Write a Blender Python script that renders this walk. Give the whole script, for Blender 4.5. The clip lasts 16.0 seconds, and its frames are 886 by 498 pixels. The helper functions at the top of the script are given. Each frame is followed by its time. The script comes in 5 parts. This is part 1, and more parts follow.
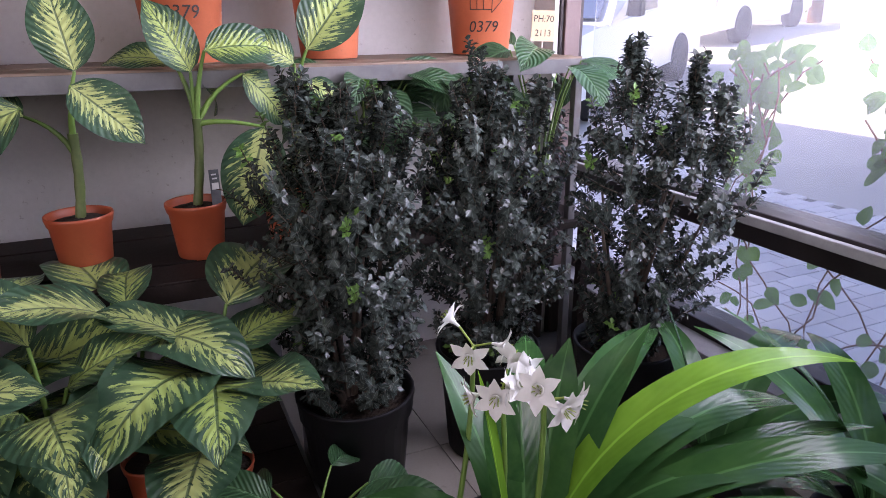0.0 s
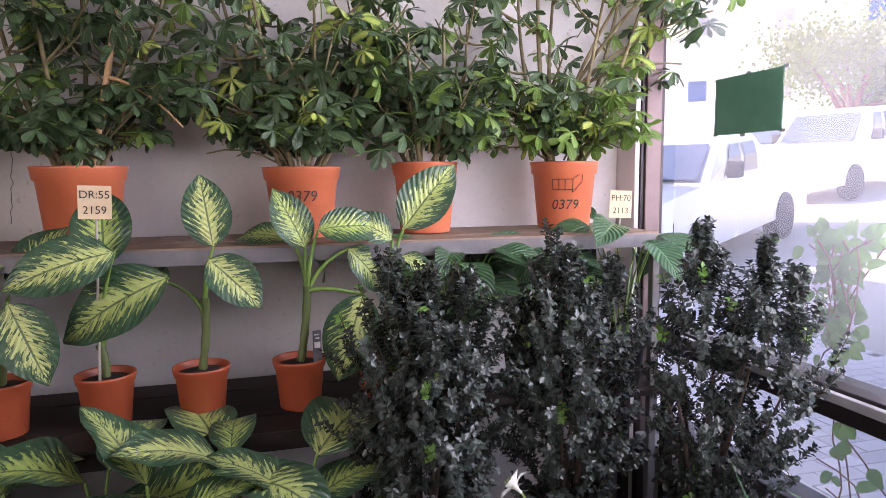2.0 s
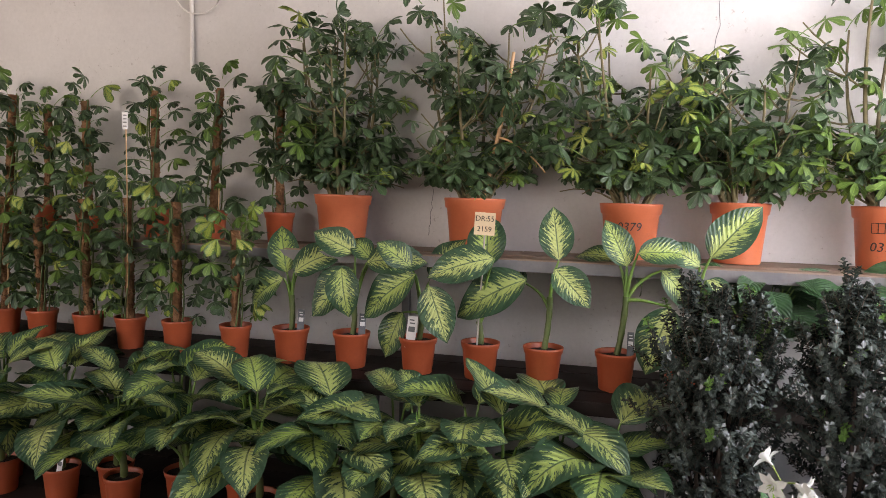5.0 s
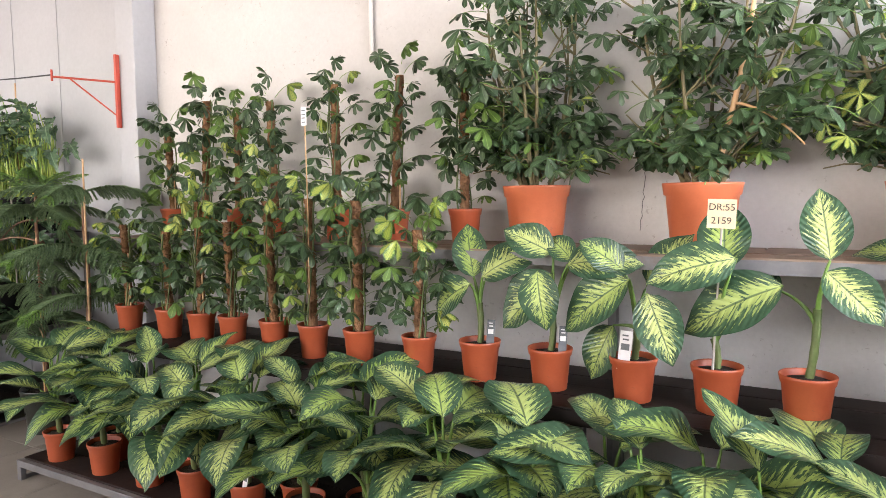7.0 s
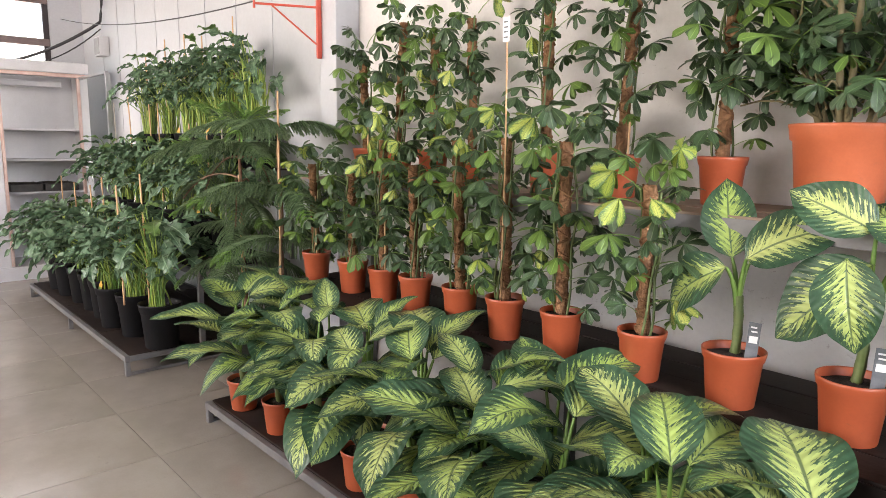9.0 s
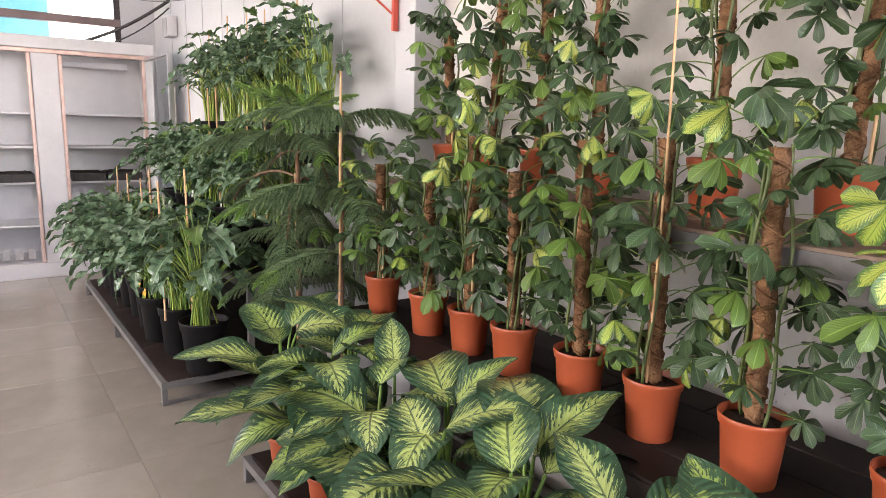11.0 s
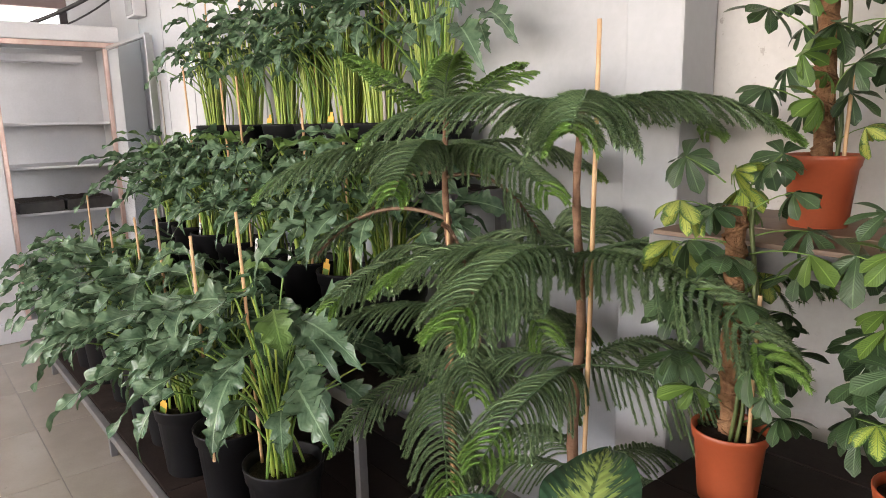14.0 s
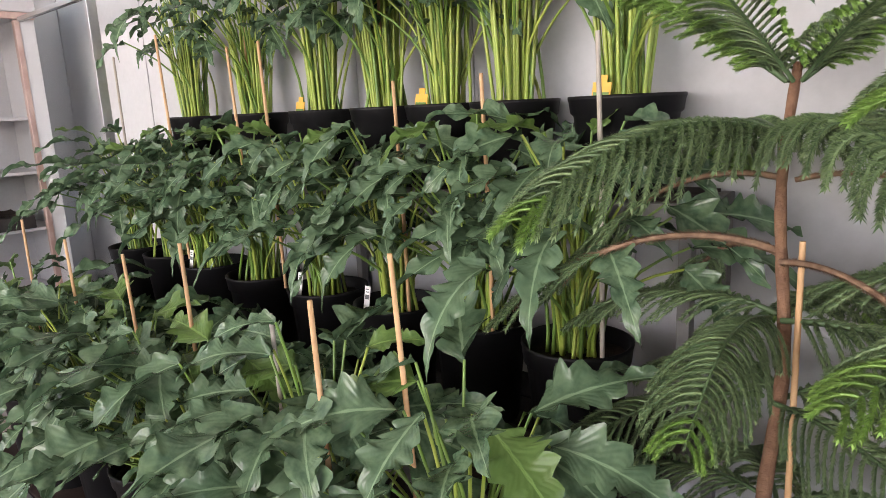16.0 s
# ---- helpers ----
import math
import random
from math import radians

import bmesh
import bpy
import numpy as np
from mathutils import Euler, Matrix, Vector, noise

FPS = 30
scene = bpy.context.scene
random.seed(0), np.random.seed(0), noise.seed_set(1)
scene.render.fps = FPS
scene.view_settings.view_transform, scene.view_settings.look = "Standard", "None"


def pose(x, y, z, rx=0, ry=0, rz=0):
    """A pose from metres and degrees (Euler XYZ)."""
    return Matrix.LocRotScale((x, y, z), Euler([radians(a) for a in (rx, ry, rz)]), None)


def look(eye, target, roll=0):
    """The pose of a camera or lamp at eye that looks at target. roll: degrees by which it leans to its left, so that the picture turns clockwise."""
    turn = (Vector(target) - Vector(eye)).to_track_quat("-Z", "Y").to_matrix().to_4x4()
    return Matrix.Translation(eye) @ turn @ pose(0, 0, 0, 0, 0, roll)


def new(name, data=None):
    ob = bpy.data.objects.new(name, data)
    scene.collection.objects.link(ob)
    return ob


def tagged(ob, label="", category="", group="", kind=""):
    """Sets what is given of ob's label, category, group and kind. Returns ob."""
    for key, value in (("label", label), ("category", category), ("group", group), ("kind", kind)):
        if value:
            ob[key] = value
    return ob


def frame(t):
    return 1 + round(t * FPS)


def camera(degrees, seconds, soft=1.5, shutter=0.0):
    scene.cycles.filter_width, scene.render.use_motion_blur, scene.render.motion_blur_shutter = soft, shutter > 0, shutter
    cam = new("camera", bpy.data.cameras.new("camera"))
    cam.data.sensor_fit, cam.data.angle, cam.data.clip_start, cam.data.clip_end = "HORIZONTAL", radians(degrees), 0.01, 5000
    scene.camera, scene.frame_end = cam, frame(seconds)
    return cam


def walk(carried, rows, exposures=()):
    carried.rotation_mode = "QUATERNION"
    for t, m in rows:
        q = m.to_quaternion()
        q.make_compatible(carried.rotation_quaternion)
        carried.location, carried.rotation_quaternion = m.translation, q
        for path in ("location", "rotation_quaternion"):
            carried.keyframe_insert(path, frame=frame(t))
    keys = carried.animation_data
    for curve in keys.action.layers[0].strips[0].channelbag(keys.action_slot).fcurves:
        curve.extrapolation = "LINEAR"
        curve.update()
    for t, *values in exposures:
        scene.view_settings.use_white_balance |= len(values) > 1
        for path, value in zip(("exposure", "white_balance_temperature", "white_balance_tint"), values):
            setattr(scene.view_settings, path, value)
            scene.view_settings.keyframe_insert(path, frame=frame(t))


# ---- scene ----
cam = camera(67.2, 16.0, soft=0.7)
PATH = [
    (0, (0.178, -2.381, 1.32), (0.964, -0.66, 0.672), -0.3),
    (0.5, (0.175, -2.386, 1.334), (0.859, -0.571, 0.844), 0.3),
    (1, (0.193, -2.426, 1.394), (0.81, -0.568, 0.983), 0.5),
    (1.5, (0.207, -2.472, 1.406), (0.769, -0.577, 1.096), -0.0),
    (2, (0.186, -2.547, 1.412), (0.722, -0.633, 1.193), -0.5),
    (2.5, (0.103, -2.706, 1.411), (0.601, -0.778, 1.221), -0.3),
    (3, (0.104, -2.872, 1.428), (0.516, -0.923, 1.256), -0.2),
    (3.5, (0.161, -3.008, 1.444), (0.443, -1.034, 1.289), -0.2),
    (4, (0.251, -3.136, 1.454), (0.316, -1.142, 1.303), 0.5),
    (4.5, (0.264, -3.184, 1.462), (0.034, -1.204, 1.302), 1.0),
    (5, (0.219, -3.201, 1.437), (-0.238, -1.26, 1.292), 1.6),
    (7.5, (-0.013, -2.632, 1.393), (-1.132, -0.985, 1.201), -0.3),
    (8, (-0.065, -2.494, 1.371), (-1.334, -0.968, 1.131), 0.9),
    (8.5, (-0.221, -2.339, 1.382), (-1.578, -0.896, 1.104), 1.6),
    (9, (-0.355, -2.206, 1.387), (-1.825, -0.886, 1.073), 0.7),
    (11.5, (-1.251, -1.653, 1.418), (-2.858, -0.517, 1.062), 1.4),
    (12, (-1.53, -1.56, 1.417), (-3.13, -0.416, 1.055), 1.0),
    (12.5, (-1.78, -1.557, 1.402), (-3.357, -0.386, 1.029), 1.2),
    (13, (-2.084, -1.639, 1.427), (-3.63, -0.428, 1.051), 0.7),
    (13.5, (-2.348, -1.672, 1.411), (-3.883, -0.451, 1.025), -0.4),
    (14, (-2.653, -1.67, 1.447), (-4.164, -0.419, 1.062), -1.3),
    (14.5, (-2.968, -1.671, 1.422), (-4.422, -0.353, 1.034), -1.9),
    (15, (-3.283, -1.732, 1.412), (-4.658, -0.328, 1.041), -1.6),
    (15.5, (-3.529, -1.677, 1.426), (-4.872, -0.251, 1.023), -2.4),
    (16, (-3.784, -1.643, 1.423), (-5.098, -0.193, 1.01), -2.6),
]
EXPOSURES = [(0.0, 1.84, 6750, 36), (0.5, 2.0, 6800, 36), (1.0, 1.92, 6850, 36), (1.5, 1.9, 6950, 36), (2.5, 1.82, 7150, 33), (3.5, 1.76, 7200, 30), (4.5, 1.64, 7500, 27), (5.0, 1.86, 7700, 25), (7.5, 3.06, 7250, 21), (9.0, 3.1, 7450, 21), (12.0, 3.2, 7450, 25), (13.0, 3.28, 7450, 22), (14.0, 3.1, 7450, 20), (15.0, 3.06, 7400, 22), (16.0, 3.03, 7300, 24)]
walk(cam, [(t, look(eye, target, roll)) for t, eye, target, roll in PATH], EXPOSURES)

# ---- world, sun, window light ----
SUN_DIR = Vector((0.62, -0.42, -0.60)).normalized()
world = bpy.data.worlds.new("world")
scene.world = world
world.use_nodes = True
wn = world.node_tree
sky = wn.nodes.new("ShaderNodeTexSky")
sky.sky_type, sky.sun_disc = "NISHITA", False
sky.sun_elevation = math.asin(-SUN_DIR.z)
sky.sun_rotation = math.atan2(-SUN_DIR.x, -SUN_DIR.y)
wn.links.new(sky.outputs[0], wn.nodes["Background"].inputs[0])
wn.nodes["Background"].inputs[1].default_value = 0.15
sun = new("sun", bpy.data.lights.new("sun", "SUN"))
sun.data.energy, sun.data.angle, sun.data.color = 4.4, radians(0.5), (1.0, 0.95, 0.86)
sun.matrix_world = look((0, 0, 20), Vector((0, 0, 20)) + SUN_DIR)


def window_lamp(name, x, y, z, target, w, h, watts, colour):
    lamp = new(name, bpy.data.lights.new(name, "AREA"))
    lamp.data.shape, lamp.data.size, lamp.data.size_y, lamp.data.energy, lamp.data.color = "RECTANGLE", w, h, watts, colour
    lamp.matrix_world = look((x, y, z), target)
    return lamp


# daylight in the shop front behind the walker, and in the east window
window_lamp("shopfront_daylight", -4.7, -5.85, 2.1, (-4.2, 0, 0.9), 7.2, 1.6, 42, (1.0, 0.97, 0.93))
window_lamp("east_window_daylight", 1.99, -1.32, 2.0, (0.5, 0.1, 2.0), 2.2, 1.8, 25, (0.80, 0.88, 1.0))
window_lamp("west_window_daylight", -9.0, -2.6, 2.55, (-4, -2.0, 0.6), 3.6, 0.6, 1.1, (0.9, 0.95, 1.0))


# ---- materials ----
def nodes_of(name, rough=0.5, metal=0.0, spec=0.5):
    m = bpy.data.materials.new(name)
    m.use_nodes = True
    nt = m.node_tree
    b = nt.nodes["Principled BSDF"]
    b.inputs["Roughness"].default_value, b.inputs["Metallic"].default_value = rough, metal
    b.inputs["Specular IOR Level"].default_value = spec
    return m, nt, b


def node(nt, kind, **values):
    n = nt.nodes.new(kind)
    for k, v in values.items():
        n.inputs[k].default_value = v
    return n


def calc(nt, op, a, b=None, c=None, clamp=False):
    n = nt.nodes.new("ShaderNodeMath")
    n.operation, n.use_clamp = op, clamp
    for k, v in enumerate((a, b, c)):
        if v is None:
            continue
        if isinstance(v, (int, float)):
            n.inputs[k].default_value = v
        else:
            nt.links.new(v, n.inputs[k])
    return n.outputs[0]


def blend(nt, fac, a, b, how="MIX"):
    n = nt.nodes.new("ShaderNodeMix")
    n.data_type, n.blend_type = "RGBA", how
    for k, v in ((0, fac), (6, a), (7, b)):
        if isinstance(v, (int, float)):
            n.inputs[k].default_value = v
        elif isinstance(v, tuple):
            n.inputs[k].default_value = (*v, 1.0)
        else:
            nt.links.new(v, n.inputs[k])
    return n.outputs[2]


def noise_of(nt, scale, detail=4.0, rough=0.6, vector=None, space="Object"):
    n = node(nt, "ShaderNodeTexNoise", Scale=scale, Detail=detail, Roughness=rough)
    if vector is None:
        vector = nt.nodes.new("ShaderNodeTexCoord").outputs[space]
    nt.links.new(vector, n.inputs["Vector"])
    return n.outputs["Fac"]


def step(nt, v, lo, hi):
    n = node(nt, "ShaderNodeMapRange")
    n.interpolation_type = "SMOOTHSTEP"
    n.inputs[1].default_value, n.inputs[2].default_value = lo, hi
    nt.links.new(v, n.inputs[0])
    return n.outputs[0]


def bump(nt, b, height, strength, distance):
    n = node(nt, "ShaderNodeBump", Strength=strength, Distance=distance)
    nt.links.new(height, n.inputs["Height"])
    nt.links.new(n.outputs[0], b.inputs["Normal"])


def surf(name, c1, c2, scale=8.0, fine=90.0, rough=0.6, metal=0.0, relief=0.2, dist=0.002, vary=0.0, stain=None, spec=0.5, specks=None):
    """A surface that wanders between two colours, with fine grain and relief; vary: how far objects differ."""
    m, nt, b = nodes_of(name, rough, metal, spec)
    big, small = noise_of(nt, scale), noise_of(nt, fine, 3.0)
    col = blend(nt, step(nt, big, 0.3, 0.7), c1, c2)
    col = blend(nt, calc(nt, "MULTIPLY", small, 0.35), col, tuple(v * 0.6 for v in c1))
    if stain:
        col = blend(nt, calc(nt, "MULTIPLY", step(nt, noise_of(nt, scale * 0.45, 6.0, 0.7), 0.55, 0.75), 0.6), col, stain)
    if specks:
        size, amount, tint = specks
        spots = calc(nt, "MULTIPLY", step(nt, noise_of(nt, size, 3.0, 0.7), 0.62, 0.72), step(nt, noise_of(nt, size * 0.07, 3.0), 0.40, 0.65))
        col = blend(nt, calc(nt, "MULTIPLY", spots, amount), col, tint)
    if vary:
        info = nt.nodes.new("ShaderNodeObjectInfo")
        hsv = node(nt, "ShaderNodeHueSaturation")
        nt.links.new(calc(nt, "MULTIPLY_ADD", info.outputs["Random"], 2 * vary, 1 - vary), hsv.inputs["Value"])
        nt.links.new(col, hsv.inputs["Color"])
        col = hsv.outputs[0]
    nt.links.new(col, b.inputs["Base Color"])
    nt.links.new(calc(nt, "MULTIPLY_ADD", big, 0.25, rough - 0.12, clamp=True), b.inputs["Roughness"])
    bump(nt, b, small, relief, dist)
    return m


def leafy(name, dark, light, rough=0.38, streak=None, per_island=False, vein=0.25, translucent=0.12, streak_amount=0.5):
    """Leaf surface: deeper and lighter greens, a paler midrib, fine cross veins; streak: pale variegation."""
    m, nt, b = nodes_of(name, rough, 0.0, 0.45)
    uv = nt.nodes.new("ShaderNodeTexCoord").outputs["UV"]
    sep = nt.nodes.new("ShaderNodeSeparateXYZ")
    nt.links.new(uv, sep.inputs[0])
    across = calc(nt, "ABSOLUTE", calc(nt, "MULTIPLY_ADD", sep.outputs[0], 2.0, -1.0))
    along = sep.outputs[1]
    info = nt.nodes.new("ShaderNodeObjectInfo").outputs["Random"]
    rnd = nt.nodes.new("ShaderNodeNewGeometry").outputs["Random Per Island"] if per_island else info
    col = blend(nt, step(nt, noise_of(nt, 9.0, 3.0), 0.25, 0.75), dark, light)
    col = blend(nt, calc(nt, "MULTIPLY", rnd, 0.6), col, tuple((p + q) / 2 for p, q in zip(dark, light)))
    slant = calc(nt, "MULTIPLY_ADD", across, -0.28, along)
    if streak:
        co = nt.nodes.new("ShaderNodeCombineXYZ")
        nt.links.new(calc(nt, "MULTIPLY", slant, 30.0), co.inputs[0])
        nt.links.new(calc(nt, "MULTIPLY_ADD", sep.outputs[0], 6.0, 0.0), co.inputs[1])
        nt.links.new(calc(nt, "MULTIPLY", info, 40.0), co.inputs[2])
        n = noise_of(nt, 1.25, 5.0, 0.6, co.outputs[0])
        wob = calc(nt, "MULTIPLY_ADD", n, 5.0, calc(nt, "MULTIPLY", slant, 82.0))
        feather = calc(nt, "MULTIPLY_ADD", calc(nt, "SINE", wob), 0.13, calc(nt, "MULTIPLY_ADD", n, 4.2, -1.62))
        reach = calc(nt, "MULTIPLY", calc(nt, "POWER", across, 1.7), 1.35)
        reach = calc(nt, "ADD", reach, calc(nt, "MULTIPLY", calc(nt, "POWER", along, 5.0), 0.45))
        pale = step(nt, calc(nt, "SUBTRACT", feather, reach), 0.42 - streak_amount, 0.54 - streak_amount)
        veins = step(nt, calc(nt, "SINE", calc(nt, "MULTIPLY_ADD", n, 7.0, calc(nt, "MULTIPLY", slant, 74.0))), -0.75, 0.05)
        keep = calc(nt, "MAXIMUM", veins, step(nt, across, 0.55, 0.10))
        pale = calc(nt, "MULTIPLY", pale, calc(nt, "MULTIPLY_ADD", keep, 0.75, 0.25))
        tone = blend(nt, info, streak, tuple(v * f for v, f in zip(streak, (0.68, 0.82, 0.55))))
        col = blend(nt, calc(nt, "MULTIPLY", pale, 0.9), col, tone)
        rib = step(nt, across, 0.055, 0.02)
        col = blend(nt, calc(nt, "MULTIPLY", rib, 0.75), col, tuple(v * 1.3 for v in dark))
    else:
        rib = step(nt, across, 0.09, 0.03)
        col = blend(nt, calc(nt, "MULTIPLY", rib, 0.55), col, tuple(min(1.0, v * 1.9 + 0.02) for v in light))
    nt.links.new(col, b.inputs["Base Color"])
    wave = calc(nt, "SINE", calc(nt, "MULTIPLY", slant, 75.0))
    bump(nt, b, calc(nt, "ADD", calc(nt, "MULTIPLY", wave, 0.5), calc(nt, "MULTIPLY", rib, -1.5)), vein, 0.004)
    if translucent:
        out = nt.nodes["Material Output"]
        tr = nt.nodes.new("ShaderNodeBsdfTranslucent")
        nt.links.new(col, tr.inputs["Color"])
        mix = node(nt, "ShaderNodeMixShader", Fac=translucent)
        nt.links.new(b.outputs[0], mix.inputs[1])
        nt.links.new(tr.outputs[0], mix.inputs[2])
        nt.links.new(mix.outputs[0], out.inputs["Surface"])
    return m


M = {}
M["plaster"] = surf("plaster", (0.60, 0.58, 0.56), (0.68, 0.66, 0.64), 1.3, 60, 0.75, relief=0.12, stain=(0.52, 0.49, 0.46), specks=(42.0, 0.55, (0.24, 0.20, 0.17)))
# mid-grey for walls out of view, chosen to hold bounced light down
M["shade_wall"] = surf("unseen_wall_grey", (0.36, 0.35, 0.33), (0.44, 0.43, 0.41), 1.0, 50, 0.85)
M["panel"] = surf("white_panel", (0.45, 0.465, 0.49), (0.51, 0.52, 0.54), 0.8, 40, 0.5, relief=0.05)
M["ceiling"] = surf("ceiling_paint", (0.46, 0.45, 0.44), (0.54, 0.53, 0.52), 1.0, 50, 0.8, relief=0.08)
M["tile"] = surf("floor_tile", (0.30, 0.27, 0.235), (0.37, 0.34, 0.30), 2.2, 120, 0.14, relief=0.015, vary=0.05, stain=(0.36, 0.34, 0.31), specks=(26.0, 0.4, (0.16, 0.14, 0.12)))
M["grout"] = surf("grout", (0.2, 0.19, 0.18), (0.26, 0.25, 0.23), 5, 150, 0.85)
M["board"] = surf("weathered_board", (0.17, 0.11, 0.075), (0.27, 0.19, 0.135), 3.5, 55, 0.62, relief=0.4, vary=0.12, stain=(0.12, 0.085, 0.065))
# near-black planks with slightly lighter blotches
M["dark_board"] = surf("near_black_board", (0.014, 0.009, 0.008), (0.036, 0.024, 0.020), 3.5, 60, 0.62, relief=0.5, vary=0.2, stain=(0.060, 0.048, 0.042), spec=0.22)
M["steel"] = surf("painted_steel", (0.13, 0.13, 0.135), (0.20, 0.195, 0.19), 7, 90, 0.55, metal=0.1, relief=0.3, stain=(0.11, 0.07, 0.05))
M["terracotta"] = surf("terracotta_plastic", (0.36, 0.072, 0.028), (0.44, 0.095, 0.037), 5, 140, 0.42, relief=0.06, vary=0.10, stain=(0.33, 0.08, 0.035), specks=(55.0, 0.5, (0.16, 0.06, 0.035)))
M["big_terracotta"] = surf("large_terracotta_plastic", (0.52, 0.130, 0.055), (0.60, 0.165, 0.075), 4, 120, 0.45, relief=0.08, vary=0.06, stain=(0.50, 0.17, 0.09), specks=(40.0, 0.5, (0.28, 0.10, 0.06)))
M["black_pot"] = surf("black_plastic", (0.006, 0.006, 0.007), (0.011, 0.011, 0.012), 6, 120, 0.5, relief=0.1, vary=0.15, stain=(0.018, 0.017, 0.015), spec=0.18)
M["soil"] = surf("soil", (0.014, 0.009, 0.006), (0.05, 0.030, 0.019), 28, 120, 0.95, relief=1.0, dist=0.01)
M["coir"] = surf("coir_fibre", (0.17, 0.075, 0.032), (0.40, 0.21, 0.105), 32, 190, 0.95, relief=1.0, dist=0.008, stain=(0.09, 0.045, 0.025))
M["stake"] = surf("bamboo_stake", (0.52, 0.30, 0.15), (0.62, 0.40, 0.22), 14, 130, 0.6, vary=0.12)
M["grey_stick"] = surf("weathered_stick", (0.34, 0.31, 0.27), (0.46, 0.42, 0.37), 14, 130, 0.75, vary=0.1)
M["dark_twig"] = surf("dark_twig", (0.05, 0.036, 0.026), (0.11, 0.082, 0.06), 25, 130, 0.8)
M["bark"] = surf("green_bark", (0.13, 0.11, 0.055), (0.22, 0.18, 0.09), 25, 130, 0.75, relief=0.6)
M["brown_bark"] = surf("brown_bark", (0.17, 0.085, 0.05), (0.27, 0.15, 0.09), 30, 150, 0.85, relief=0.9, dist=0.004)
M["cane"] = surf("green_cane", (0.07, 0.115, 0.03), (0.14, 0.17, 0.06), 20, 120, 0.45, relief=0.2)
M["petiole"] = surf("green_petiole", (0.10, 0.21, 0.04), (0.17, 0.29, 0.06), 14, 120, 0.4, vary=0.15)
M["pale_petiole"] = surf("pale_petiole", (0.25, 0.38, 0.06), (0.38, 0.46, 0.10), 14, 120, 0.4, vary=0.12)
M["card"] = surf("kraft_card", (0.62, 0.47, 0.30), (0.70, 0.55, 0.36), 12, 160, 0.8, vary=0.05)
M["label"] = surf("white_label", (0.78, 0.78, 0.77), (0.83, 0.83, 0.82), 20, 160, 0.45)
M["label_grey"] = surf("label_print", (0.10, 0.11, 0.12), (0.16, 0.17, 0.18), 30, 160, 0.5)
M["yellow_tag"] = surf("yellow_tag", (0.80, 0.42, 0.05), (0.84, 0.50, 0.09), 20, 120, 0.5)
M["ink"] = surf("black_ink", (0.015, 0.013, 0.014), (0.03, 0.026, 0.026), 40, 160, 0.6)
M["red_paint"] = surf("red_paint", (0.52, 0.06, 0.035), (0.62, 0.09, 0.05), 12, 100, 0.45, stain=(0.35, 0.06, 0.04))
M["frame"] = surf("dark_aluminium", (0.035, 0.028, 0.030), (0.055, 0.045, 0.047), 6, 110, 0.38, metal=0.5, vary=0.05)
M["brown_frame"] = surf("brown_aluminium", (0.15, 0.105, 0.10), (0.20, 0.145, 0.14), 4, 110, 0.42, metal=0.4)
M["sill"] = surf("grey_sill", (0.30, 0.30, 0.31), (0.42, 0.42, 0.43), 9, 120, 0.6, stain=(0.2, 0.19, 0.18))
M["white_metal"] = surf("white_enamel", (0.53, 0.53, 0.55), (0.61, 0.61, 0.63), 3, 70, 0.32, relief=0.05, stain=(0.60, 0.56, 0.54))
M["copper_trim"] = surf("tarnished_trim", (0.50, 0.33, 0.28), (0.62, 0.46, 0.41), 9, 100, 0.38, metal=0.5)
M["tray"] = surf("black_tray", (0.018, 0.017, 0.017), (0.045, 0.04, 0.038), 20, 100, 0.6)
M["cable"] = surf("black_cable", (0.02, 0.02, 0.022), (0.035, 0.035, 0.037), 10, 80, 0.5)
M["white_cable"] = surf("white_cable", (0.72, 0.70, 0.66), (0.78, 0.76, 0.72), 10, 80, 0.45)
M["paving"] = surf("paving_brick", (0.62, 0.60, 0.61), (0.72, 0.70, 0.71), 2, 60, 0.85, vary=0.12, stain=(0.28, 0.26, 0.25))
M["ground"] = surf("dusty_ground", (0.46, 0.44, 0.40), (0.56, 0.54, 0.49), 0.6, 30, 0.9, stain=(0.33, 0.31, 0.28))
M["car_paint"] = surf("white_car_paint", (0.76, 0.77, 0.78), (0.80, 0.81, 0.82), 1, 3, 0.22, relief=0.0)
M["car_glass"] = surf("car_glass", (0.06, 0.085, 0.14), (0.09, 0.12, 0.19), 1, 2, 0.08, relief=0.0)
M["rubber"] = surf("rubber", (0.02, 0.02, 0.02), (0.035, 0.035, 0.035), 10, 90, 0.8)
M["rim"] = surf("alloy", (0.45, 0.45, 0.46), (0.55, 0.55, 0.56), 6, 60, 0.35, metal=0.8)
M["facade"] = surf("white_facade", (0.68, 0.67, 0.65), (0.76, 0.75, 0.73), 0.4, 3, 0.85)
M["grey_window"] = surf("grey_window", (0.30, 0.30, 0.31), (0.36, 0.36, 0.37), 0.3, 1, 0.3)
M["blue_glass"] = surf("blue_window", (0.02, 0.07, 0.22), (0.03, 0.10, 0.28), 0.3, 1, 0.2)
M["red_panel"] = surf("red_panel", (0.45, 0.08, 0.06), (0.55, 0.12, 0.09), 2, 30, 0.6)
M["petal"] = surf("white_petal", (0.80, 0.80, 0.76), (0.86, 0.86, 0.83), 12, 90, 0.5)
M["sign_blue"] = surf("blue_banner", (0.10, 0.42, 0.62), (0.16, 0.52, 0.70), 3, 40, 0.6)
M["patterned_pot"] = surf("dark_glazed_pot", (0.02, 0.025, 0.02), (0.04, 0.045, 0.035), 9, 100, 0.3)

